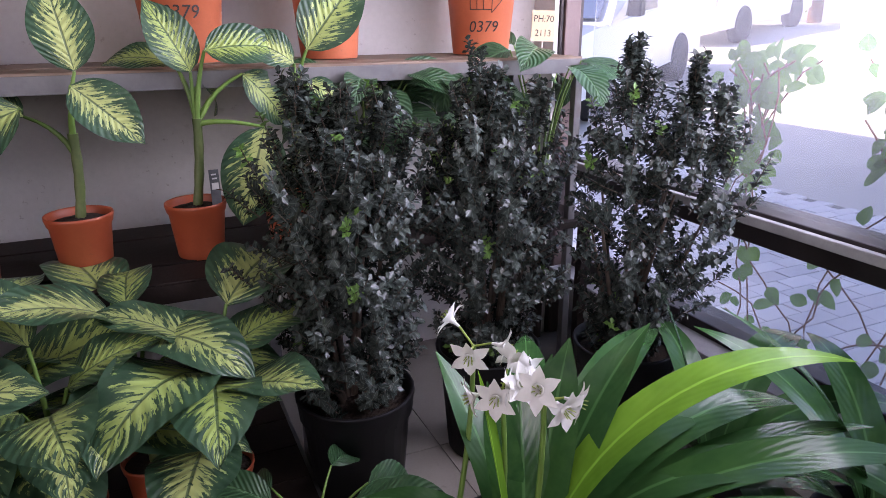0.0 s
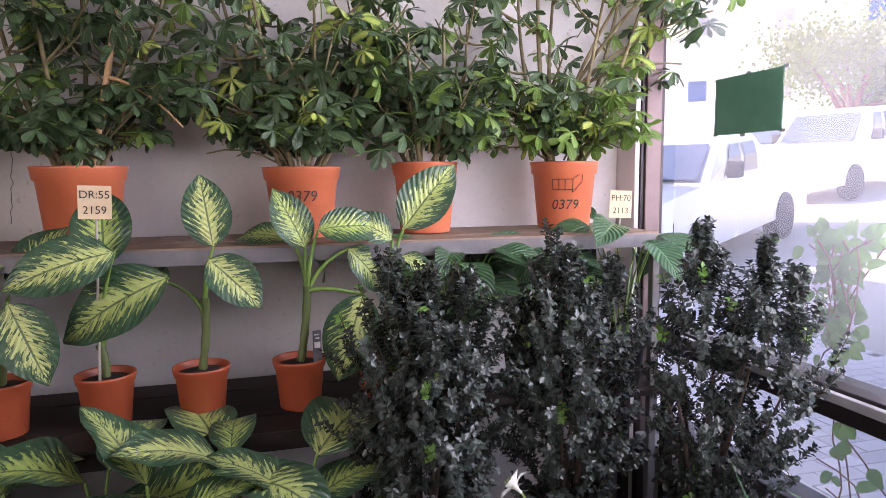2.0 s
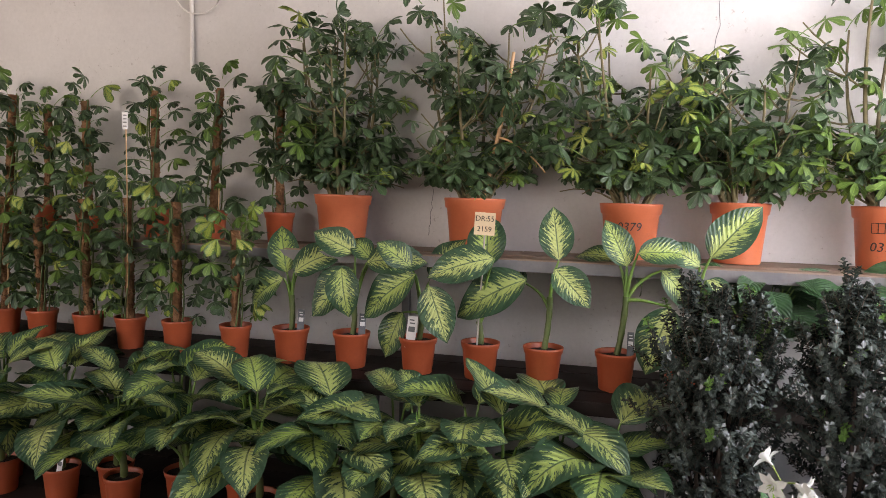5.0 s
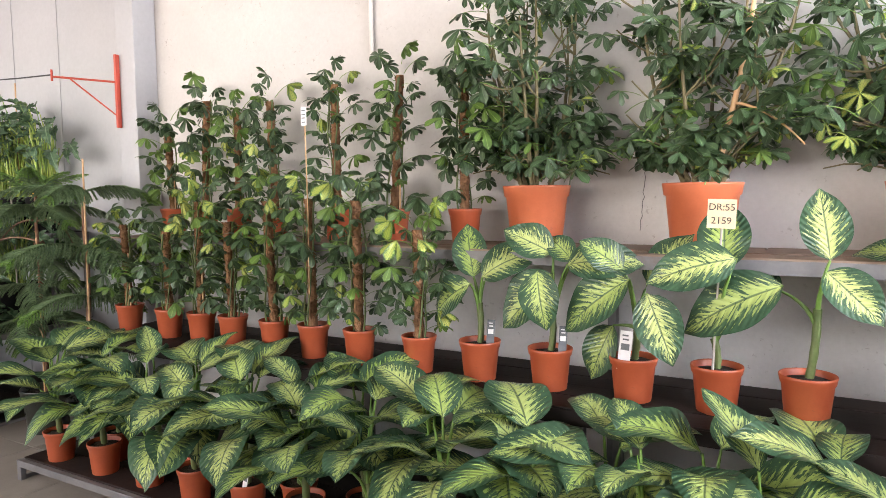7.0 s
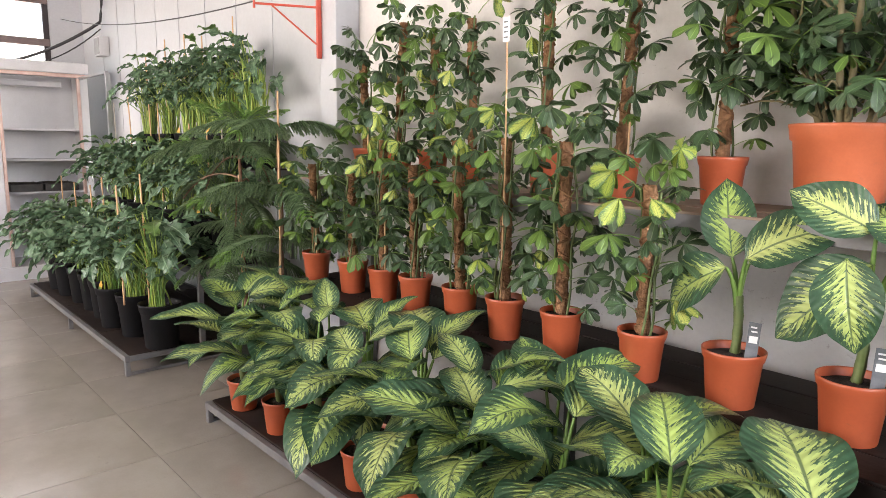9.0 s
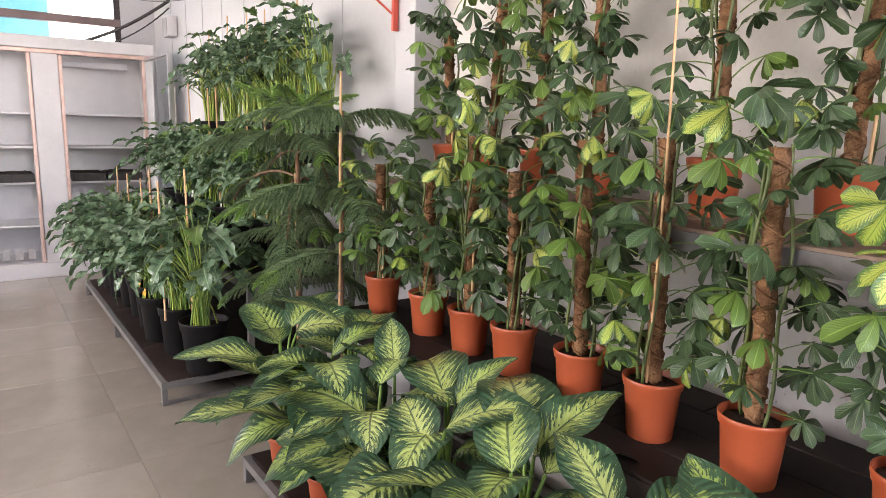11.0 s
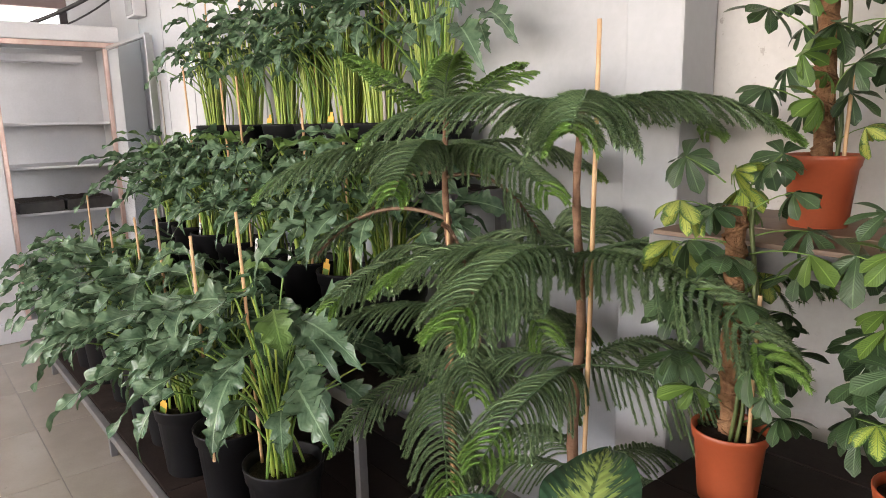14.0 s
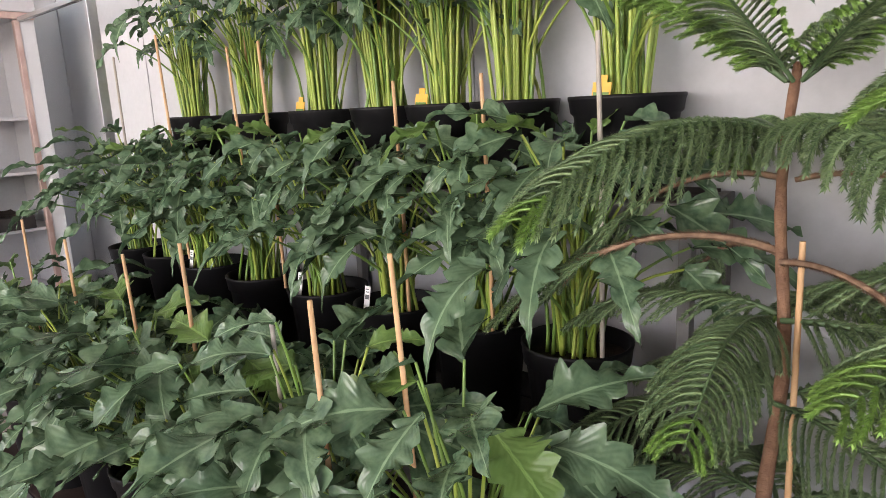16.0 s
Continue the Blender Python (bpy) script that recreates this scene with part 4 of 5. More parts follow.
rng = random.Random(11)
LOW = 0.11
for k, x in enumerate((-3.28, -2.93, -2.62, -2.30, -1.99, -1.68, -1.36, -1.05, -0.73, -0.40, -0.08, 0.26)):
    r = dieff_low(x, -0.86 + rng.uniform(-0.015, 0.015), LOW, 200 + k, 8, 0.315, 0.48 if k > 2 else 0.52)
    if k in (2, 4, 6, 8, 10):
        plant_label(r, 0.03, -0.045, 0.15, 0.07, 0.032, rng.uniform(-20, 20))
for k, x in enumerate((-3.02, -2.70, -2.40, -2.08, -1.80, -1.48, -1.18, -0.86, -0.54, -0.22, 0.10)):
    dieff_low(x, -0.74 + rng.uniform(-0.02, 0.02), LOW, 240 + k, 8, 0.305, 0.55 if k > 2 else 0.52 if k else 0.62)


# ---- big scheffleras on the wall shelf ----
def schefflera_bush(x, y, z, r, h, top, spread, count, seed, label, lean=(0, 0), lit=0.1, gold=0.06, low=0.05, arms=()):
    rng = random.Random(seed)
    root, pot = potted("schefflera_bush", x, y, z, "big", r, h, label, "potted plant", "scheffleras on the wall shelf")
    b = Build()
    sites = []
    for k in range(7):
        a = 2 * math.pi * k / 7 + rng.uniform(-0.4, 0.4)
        foot = Vector((0.05 * math.cos(a), 0.04 * math.sin(a), h * 0.84))
        reach = spread * rng.uniform(0.35, 0.95)
        tip = Vector((reach * math.cos(a) + lean[0], reach * 0.55 * math.sin(a) + lean[1], h + (top - h) * rng.uniform(0.65, 1.0)))
        pts = curve_pts(foot, tip, Vector((math.cos(a), 0.5 * math.sin(a), 0)) * spread * 0.10, 9)
        b.tube(pts, [0.011 - 0.0009 * q for q in range(9)], 6)
        sites += [(p, Vector((math.cos(a), 0.6 * math.sin(a), 0.2))) for p in pts[1:]] + [(pts[-1], Vector((0, 0, 1)))] * 3
        for q in range(5):
            p = pts[rng.randint(2, 7)]
            aa = rng.uniform(0, 6.28)
            side = p + Vector((math.cos(aa) * spread * rng.uniform(0.25, 0.6), math.sin(aa) * spread * 0.35, rng.uniform(0.0, 0.22)))
            side.y = min(side.y, WALL_Y - 0.08 - y)
            twig = curve_pts(p, side, (0, 0, -0.02), 5)
            b.tube(twig, [0.005, 0.0045, 0.004, 0.0035, 0.003], 5)
            sites += [(t, Vector((math.cos(aa), math.sin(aa), 0.3))) for t in twig[2:]] * 2
    for tip in arms:
        tip = Vector(tip)
        pts = curve_pts((0.02, 0, h + 0.25), tip, (-0.03, 0, 0.04), 9)
        b.tube(pts, [0.008 - 0.0006 * q for q in range(9)], 6)
        sites += [(p, (tip - pts[0]).normalized()) for p in pts[4:]] * 3
    put("stem", b.mesh("stem", M["bark"]), root)
    for k in range(26):
        a = rng.uniform(0, 6.28)
        p = Vector((r * 0.5 * math.cos(a), r * 0.4 * math.sin(a), h + rng.uniform(0.0, 0.06)))
        q = p + Vector((math.cos(a) * spread * rng.uniform(0.2, 0.75), -abs(math.sin(a)) * spread * 0.35, rng.uniform(0.0, 0.26)))
        twig = curve_pts(p, q, (0, 0, 0.03), 5)
        b2 = Build()
        b2.tube(twig, [0.0045, 0.004, 0.0035, 0.003, 0.0025], 5)
        put("twig", b2.mesh("twig", M["bark"]), root)
        sites += [(t, Vector((math.cos(a), math.sin(a), 0.1))) for t in twig[1:]] * 2
    zmin = h + low
    made = 0
    while made < count:
        p, out = rng.choice(sites)
        if p.z < zmin and rng.random() < 0.8:
            continue
        a = rng.uniform(0, 6.28)
        d = out.normalized() * 0.5 + Vector((math.cos(a), math.sin(a), rng.uniform(-0.25, 0.7)))
        q = p + Vector((rng.gauss(0, 0.02), rng.gauss(0, 0.02), rng.gauss(0, 0.02)))
        if y + q.y + 0.18 * d.normalized().y > WALL_Y - 0.03:
            d.y = -abs(d.y) - 0.1
        roll = rng.random()
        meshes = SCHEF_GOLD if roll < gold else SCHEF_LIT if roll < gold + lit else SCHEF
        put("leaf", rng.choice(meshes), root, aim(q, d, (rng.uniform(-0.6, 0.6), -0.7 + rng.uniform(-0.5, 0.5), 0.9), rng.uniform(0.62, 1.12)))
        made += 1
    return root, pot


SHELF = 1.2065
BUSH = "leafy green schefflera in a large terracotta-coloured pot on the wall shelf"
big = []
for x, y, r, h, top, spread, count, lean, lit, gold, label in (
    (-1.00, -0.16, 0.140, 0.245, 1.10, 0.33, 165, (-0.02, 0), 0.03, 0.04, "dense dark-green schefflera in a large terracotta-coloured pot"),
    (-0.35, -0.17, 0.142, 0.245, 1.16, 0.38, 165, (0.0, 0), 0.06, 0.08, "schefflera on a split stem in a large terracotta-coloured pot"),
    (0.345, -0.16, 0.135, 0.24, 1.06, 0.36, 160, (-0.03, 0), 0.06, 0.09, "schefflera with some yellow leaves in a pot marked 0379"),
    (0.79, -0.15, 0.122, 0.255, 0.82, 0.32, 115, (0.0, 0), 0.14, 0.05, "low spreading schefflera in a pot marked 0379"),
    # by the window: half its leaves take the sunlit colour
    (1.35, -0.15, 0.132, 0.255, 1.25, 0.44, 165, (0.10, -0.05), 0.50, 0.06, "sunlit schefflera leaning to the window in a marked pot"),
):
    big.append(schefflera_bush(x, y, SHELF, r, h, top, spread, int(count * 1.48), int(300 + x * 10), label, lean, lit, gold, 0.05, ((0.40, -0.36, 1.02), (0.43, -0.30, 0.78), (0.42, -0.14, 0.62), (0.36, -0.42, 1.22)) if x > 1 else ()))
for k, r, h in ((2, 0.135, 0.24), (3, 0.122, 0.255), (4, 0.132, 0.255)):
    pot = big[k][1]
    z0 = h * (0.58 if k < 4 else 0.36)
    fn = (lambda y, z0=z0, r=r, h=h: r * (0.755 + 0.145 * min(1.0, (y + z0) / (h * 0.8))) + 0.001)
    t = written("0379", 0.052, M["ink"], pot, fn, pose(0, 0, z0, 0, 0, (-5, -4, -23)[k - 2]), 0.15)
    if k == 4:
        z1 = h * 0.66
        fn = (lambda y, z0=z1, r=r, h=h: r * (0.755 + 0.145 * min(1.0, (y + z0) / (h * 0.8))) + 0.001)
        b = Build()
        for a0, a1, za, zb in ((-0.35, 0.30, 0.02, 0.02), (-0.35, 0.30, -0.02, -0.02), (-0.35, -0.35, -0.02, 0.02), (0.30, 0.62, 0.02, 0.05), (0.62, 0.62, 0.05, 0.01), (0.30, 0.62, -0.03, 0.01), (0.30, 0.30, -0.03, 0.02), (-0.15, -0.15, -0.02, 0.02), (0.05, 0.05, -0.02, 0.02)):
            b.tube([(fn(zz) * math.sin(aa), -fn(zz) * math.cos(aa), zz) for aa, zz in ((a0 + (a1 - a0) * q / 4, za + (zb - za) * q / 4) for q in range(5))], 0.0013, 4)
        put("scribble", b.mesh("scribble", M["ink"]), pot, pose(0, 0, z1, 0, 0, -26))

b = Build()
b.tube(curve_pts((0.03, -0.03, 0.20), (0.17, -0.10, 0.88), (0.012, 0, 0), 9), [0.0125 - 0.0007 * q for q in range(9)], 9)
b.tube(curve_pts((0.10, -0.06, 0.52), (0.33, -0.16, 0.36), (0, 0, 0.03), 7), [0.006 - 0.0005 * q for q in range(7)], 7)
put("split_stem", b.mesh("split_stem", M["stake"]), big[1][0], None, "pale tan woody stem that forks")

price_card(1.475, -0.36, SHELF, ("PH:70", "2113"), 0.085, 0.10, 0.045, "kraft price card reading PH:70 2113 on a stick", -8, 2)


# ---- scheffleras on coir poles ----
def pole_plant(x, y, z, height, seed, group, gold=0.25, count=44, r=0.073, h=0.15):
    rng = random.Random(seed)
    root, pot = potted("pole_schefflera", x, y, z, "small", r, h, "variegated schefflera climbing a coir pole in a terracotta-coloured pot", "potted plant", group)
    lean = Vector((rng.uniform(-0.03, 0.03), rng.uniform(-0.02, 0.02), 0))
    b = Build()
    n = 22
    pts = [Vector((0, 0, h * 0.8)).lerp(Vector((0, 0, height)) + lean, k / n) for k in range(n + 1)]
    rows = []
    for k, p in enumerate(pts):
        rows.append([p + (0.0190 + 0.006 * noise.noise((k * 1.7, q * 2.1, seed))) * Vector((math.cos(q * 0.6283), math.sin(q * 0.6283), 0)) for q in range(10)])
    b.quad_strip(rows, True)
    b.face(rows[-1])
    # strands wound round the pole
    for turn in (1, -1):
        strand = [Vector((0, 0, h * 0.85)).lerp(Vector((0, 0, height)) + lean, q / 60) + 0.0215 * Vector((math.cos(turn * q * 0.9), math.sin(turn * q * 0.9), 0)) for q in range(61)]
        b.tube(strand, 0.0034, 4, 0, False)
    put("coir_pole", b.mesh("coir_pole", M["coir"]), root, None, "brown coir-wrapped pole")
    b = Build()
    for q in range(3):
        a0 = rng.uniform(0, 6.28)
        b.tube([Vector((0, 0, h * 0.8)).lerp(Vector((0, 0, height * rng.uniform(0.95, 1.02))) + lean, k / 12) + (0.033 + 0.006 * math.sin(k)) * Vector((math.cos(a0 + 0.15 * k), math.sin(a0 + 0.15 * k), 0)) for k in range(13)], 0.0042, 5)
    put("stem", b.mesh("stem", M["cane"]), root)
    for k in range(count):
        e = (k + rng.random()) / count
        zz = h + 0.01 + (height + 0.05 - h) * e ** 0.9
        a = k * 2.4 + rng.uniform(-0.5, 0.5)
        d = Vector((math.cos(a), math.sin(a), rng.uniform(-0.1, 0.6) + (0.5 if e > 0.9 else 0)))
        if y + 0.24 * d.normalized().y > WALL_Y - 0.05:
            d.y *= -1
        p = Vector((0, 0, zz)) + lean * e + 0.026 * Vector((math.cos(a), math.sin(a), 0))
        roll = rng.random()
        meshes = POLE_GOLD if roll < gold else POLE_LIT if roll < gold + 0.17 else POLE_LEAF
        put("leaf", rng.choice(meshes), root, aim(p, d, (rng.uniform(-0.7, 0.7), -0.45 + rng.uniform(-0.5, 0.5), 1.0), rng.uniform(0.55, 0.92)))
    if rng.random() < 0.4:
        b = Build()
        b.tube([(0.05, -0.03, h * 0.8), (0.055, -0.035, h + rng.uniform(0.1, 0.3))], 0.004, 6)
        put("stake", b.mesh("stake", M["stake"]), root, None, "thin bamboo stake")
    return root


for k, (x, height, count) in enumerate(((-3.23, 0.58, 30), (-2.91, 0.55, 28), (-2.67, 0.70, 34), (-2.45, 0.60, 32), (-2.18, 0.70, 34), (-1.945, 0.71, 34), (-1.69, 0.70, 34), (-1.39, 0.58, 30))):
    pole_plant(x, -0.475, BENCH + 0.001, height, 400 + k, "pole scheffleras on the bench", 0.11, int(count * 1.35))
for k, (x, height) in enumerate(((-3.22, 0.62), (-2.96, 0.74), (-2.70, 0.66), (-2.44, 0.70), (-2.03, 0.75), (-1.70, 0.76), (-1.33, 0.75))):
    pole_plant(x, -0.17, SHELF, height, 430 + k, "pole scheffleras on the wall shelf", 0.08, 32, 0.075, 0.15)


root = thing("label_stake", -1.945, -0.50, BENCH + 0.13, "white plastic label on a thin bamboo stick", "label")
b = Build()
b.tube([(0, 0, 0), (0.006, 0, 0.5), (0.0, 0, 0.93)], 0.003, 6)
put("stick", b.mesh("stick", M["stake"]), root)
b = Build()
b.box(-0.015, 0.015, -0.0062, -0.0045, 0.90, 0.98, 0, 0.0005)
face = put("label", b.mesh("label", M["label"], False), root)
b = Build()
for z in (0.912, 0.93, 0.945, 0.962):
    b.box(-0.010, 0.009, -0.0075, -0.0064, z, z + 0.005)
put("print", b.mesh("print", M["label_grey"], False), face)


# ---- dark small-leaved bushes by the window ----
def small_leaf(b, c, d, n, ln, slot, rng):
    s = d.cross(n).normalized() * ln * 0.34
    up = s.cross(d).normalized() * ln * 0.10
    m = c + d * ln * 0.55
    base = len(b.v)
    b.v.extend(tuple(p) for p in (c, m + s + up, c + d * ln, m - s + up, m))
    for f, uv in (((0, 1, 4), ((0.5, 0), (1, 0.55), (0.5, 0.55))), ((4, 1, 2), ((0.5, 0.55), (1, 0.55), (0.5, 1))), ((0, 4, 3), ((0.5, 0), (0.5, 0.55), (0, 0.55))), ((4, 2, 3), ((0.5, 0.55), (0.5, 1), (0, 0.55)))):
        b.f.append(tuple(base + i for i in f))
        b.uv.append(list(uv))
        b.s.append(slot)


def dark_bush(x, y, height, spires, radius, seed, label):
    rng = random.Random(seed)
    root, pot = potted("dark_leaf_bush", x, y, 0.0, "black", 0.165, 0.36, label, "potted shrub", "dark bushes by the window")
    wood, leaves = Build(), Build()
    for sx, sy, top, weight in spires:
        for k in range(int(125 * weight)):
            e = rng.random() ** 0.85
            a = rng.uniform(0, 6.28)
            zz = 0.32 + (top - 0.32) * e
            prof = radius * (0.40 + 0.64 * math.sin(math.pi * min(1, 0.10 + e * 0.86))) * (1.0 if e < 0.72 else max(0.34, 1.0 - ((e - 0.72) / 0.28) ** 1.8))
            rr = prof * math.sqrt(rng.uniform(0.3, 1.0))
            mix = min(1.0, e * 1.4)
            d0 = Vector((0.75 * math.cos(a), 0.75 * math.sin(a), rng.uniform(0.35, 1.1) if e < 0.75 else 1.6)).normalized()
            tip = Vector((sx * mix + rr * math.cos(a), sy * mix + rr * math.sin(a), zz + 0.02))
            foot = tip - d0 * rng.uniform(0.07, 0.13)
            if x + tip.x > 1.75:
                tip.x, foot.x = 1.75 - x, min(foot.x, 1.73 - x)
            wood.tube([foot, foot.lerp(tip, 0.5) + Vector((0, 0, -0.004)), tip], [0.002, 0.0017, 0.0012], 4, 0, False)
            axis = (tip - foot).normalized()
            young = rng.random() < 0.05
            count = rng.randint(27, 36)
            for u in range(count):
                t = 0.1 + 0.92 * u / count
                p = foot.lerp(tip, t)
                aa = u * 2.4 + rng.uniform(-0.4, 0.4)
                side = axis.cross(Vector((math.cos(aa), math.sin(aa), 0.3))).normalized()
                d = (side + axis * rng.uniform(-0.1, 0.8) + Vector((rng.gauss(0, 0.3), rng.gauss(0, 0.3), rng.gauss(0, 0.3)))).normalized()
                small_leaf(leaves, p, d, axis + Vector((rng.gauss(0, 0.4), rng.gauss(0, 0.4), 0.3)), rng.uniform(0.017, 0.028), 1 if young and u > count * 0.6 else 0, rng)
    for k in range(9):
        a = rng.uniform(0, 6.28)
        sx, sy, top, weight = spires[k % len(spires)]
        wood.tube(curve_pts((0.03 * math.cos(a), 0.03 * math.sin(a), 0.30), (sx * 0.8 + 0.10 * math.cos(a), sy * 0.8 + 0.1 * math.sin(a), top * rng.uniform(0.55, 0.85)), (0, 0, 0.0), 6), [0.009, 0.008, 0.007, 0.006, 0.005, 0.003], 6)
    tagged(put("twig_mass", wood.mesh("twig_mass", M["dark_twig"]), root), kind="stuff")
    tagged(put("foliage", leaves.mesh("foliage", [M["box"], M["box_young"]]), root), kind="stuff")
    return root


dark_bush(0.63, -0.80, 1.2, ((0, 0, 1.16, 2.2), (-0.10, 0.02, 1.20, 0.7), (0.10, 0.0, 1.16, 0.8)), 0.225, 501, "dense bush of tiny dark leaves in a black pot")
dark_bush(1.09, -0.72, 1.25, ((0, 0, 1.18, 2.2), (-0.05, 0.0, 1.25, 0.8), (0.14, -0.02, 1.15, 0.8)), 0.225, 502, "tall bush of tiny dark leaves in a black pot")
dark_bush(1.50, -0.88, 1.25, ((-0.05, 0.0, 1.26, 1.3), (0.09, -0.08, 1.22, 1.2), (0.17, -0.12, 1.14, 0.7)), 0.19, 503, "two-spired bush of tiny dark leaves in a black pot")


# ---- lily with broad strap leaves and white flowers ----
def lily(x, y, z, r, h, leaves, label, seed):
    rng = random.Random(seed)
    root, pot = potted("strap_leaf_lily", x, y, z, "black", r, h, label, "potted plant", "")
    for az, elev, ln, half, bnd, lit in leaves:
        a = radians(az)
        out = Vector((math.cos(a), math.sin(a), 0))
        e = radians(elev)
        d = out * math.cos(e) + Vector((0, 0, math.sin(e)))
        n = Vector((0, 0, 1)) * math.cos(e) - out * math.sin(e)
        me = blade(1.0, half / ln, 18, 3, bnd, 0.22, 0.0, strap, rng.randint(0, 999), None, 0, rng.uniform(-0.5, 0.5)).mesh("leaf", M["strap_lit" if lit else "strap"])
        put("leaf", me, root, aim(out * 0.03 + Vector((0, 0, h * 0.85)), d, n, ln))
    return root


# azimuth, rise, length, half width, bend, painted as lit
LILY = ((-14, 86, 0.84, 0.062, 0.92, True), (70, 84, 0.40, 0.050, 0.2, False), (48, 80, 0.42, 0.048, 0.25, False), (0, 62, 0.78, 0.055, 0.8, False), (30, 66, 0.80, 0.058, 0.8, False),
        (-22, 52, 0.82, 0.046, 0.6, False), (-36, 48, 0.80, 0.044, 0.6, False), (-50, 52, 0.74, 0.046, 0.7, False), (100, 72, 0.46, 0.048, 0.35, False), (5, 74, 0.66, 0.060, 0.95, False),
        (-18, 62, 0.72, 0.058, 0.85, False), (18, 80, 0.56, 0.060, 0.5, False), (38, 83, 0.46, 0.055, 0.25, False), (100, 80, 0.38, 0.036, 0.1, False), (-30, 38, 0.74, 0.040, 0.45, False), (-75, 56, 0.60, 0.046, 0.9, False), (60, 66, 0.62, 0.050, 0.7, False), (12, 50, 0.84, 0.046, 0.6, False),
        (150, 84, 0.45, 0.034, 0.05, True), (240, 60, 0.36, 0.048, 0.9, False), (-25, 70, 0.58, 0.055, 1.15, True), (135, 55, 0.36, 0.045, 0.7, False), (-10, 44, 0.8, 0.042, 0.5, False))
lily(0.74, -1.53, 0.0, 0.19, 0.36, LILY, "lily with broad glossy strap leaves in a black pot", 7)
lily(1.40, -1.36, 0.0, 0.16, 0.30, ((20, 70, 0.6, 0.055, 0.9, False), (-30, 66, 0.58, 0.055, 0.9, False), (70, 60, 0.5, 0.05, 0.6, False), (130, 80, 0.50, 0.02, 0.15, False), (-80, 60, 0.55, 0.05, 0.8, False), (180, 60, 0.5, 0.05, 0.8, False), (-120, 55, 0.5, 0.045, 0.8, False)), "broad-leaved lily in a black pot by the window", 8)

lily(1.52, -1.72, 0.0, 0.15, 0.28, ((10, 72, 0.62, 0.05, 0.9, False), (60, 76, 0.6, 0.05, 0.8, False), (110, 80, 0.62, 0.048, 0.7, False), (160, 70, 0.6, 0.05, 0.95, False), (205, 64, 0.55, 0.048, 0.9, False), (250, 66, 0.52, 0.05, 0.9, False), (300, 62, 0.5, 0.05, 0.8, False), (140, 84, 0.66, 0.04, 0.5, False)), "broad-leaved lily in a black pot by the window", 9)


def flower_mesh(seed):
    rng = random.Random(seed)
    b = Build()
    b.lathe([(0.003, 0.0), (0.004, 0.012), (0.009, 0.024), (0.013, 0.034), (0.012, 0.036), (0.007, 0.024)], 10)
    for k in range(6):
        at = Matrix.Rotation(k * math.pi / 3 + rng.uniform(-0.1, 0.1), 4, "Z") @ Matrix.Translation((0, 0.007, 0.022)) @ Matrix.Rotation(radians(rng.uniform(20, 45)), 4, "X")
        blade(0.043, 0.0135, 6, 2, 0.35, 0.25, 0.05, lambda v: max(0.05, math.sin(math.pi * min(0.98, v * 0.9 + 0.12))), seed + k, b, 0, 0, at)
    for k in range(6):
        a = k * math.pi / 3 + 0.5
        b.tube([(0.006 * math.cos(a), 0.006 * math.sin(a), 0.03), (0.010 * math.cos(a), 0.010 * math.sin(a), 0.046)], 0.0012, 4, 1)
    return b.mesh("flower", [M["petal"], M["pale_petiole"]])


FLOWERS = [flower_mesh(k) for k in range(3)]
root = thing("lily_flower_spray", 0.705, -1.465, 0.30, "white lily flowers on tall green stalks", "flower")
rng = random.Random(31)
heads = (((-0.005, 0.09, 0.485), 3), ((0.0, -0.01, 0.435), 5), ((0.04, -0.085, 0.455), 5))
for (hx, hy, hz), n in heads:
    b = Build()
    b.tube(curve_pts((hx * 0.6 - (0.06 if n == 3 else 0), hy * 0.8, 0.0), (hx, hy, hz - 0.045), (0.012, 0, 0), 8), [0.0065, 0.006, 0.006, 0.0055, 0.0055, 0.005, 0.005, 0.005], 8)
    put("stalk", b.mesh("stalk", M["petiole"]), root)
    for k in range(n):
        a = k * 6.28 / n + rng.uniform(-0.4, 0.4)
        d = Vector((math.cos(a), math.sin(a) - 0.35, rng.uniform(-0.35, 0.75))).normalized()
        p = Vector((hx, hy, hz - 0.03)) + d * 0.035
        b = Build()
        b.tube([(hx, hy, hz - 0.047), p], 0.0022, 5)
        fl = put("flower", FLOWERS[k % 3], root, Matrix.Translation(p) @ d.to_track_quat("Z", "Y").to_matrix().to_4x4() @ Matrix.Diagonal((0.86, 0.86, 0.86, 1)))
        put("pedicel", b.mesh("pedicel", M["pale_petiole"]), root)


# ---- peace lilies ----
def peace_lily(x, y, z, n, size, height, seed, kind="black", r=0.10, h=0.17, face=(0, -0.6, 1)):
    rng = random.Random(seed)
    root, pot = potted("peace_lily", x, y, z, kind, r, h, "peace lily with dark ribbed leaves in a black pot", "potted plant", "peace lilies")
    for k in range(n):
        a = k * 2.4 + rng.uniform(-0.3, 0.3)
        e = rng.uniform(0.2, 1.0)
        out = Vector((math.cos(a), math.sin(a), 0))
        base = out * rng.uniform(0.06, 0.16) + Vector((0, 0, h + height * (0.35 + 0.65 * e)))
        if y + base.y > -0.1:
            base.y = -0.1 - y
        leaf_on(root, base, out + Vector((0, -0.2, rng.uniform(-0.3, 0.5))), Vector(face) + out * 0.2, size * rng.uniform(0.85, 1.2), SPATH, rng, (0.02 * math.cos(a), 0.02 * math.sin(a), h * 0.85), "petiole", 0.0035)
    return root


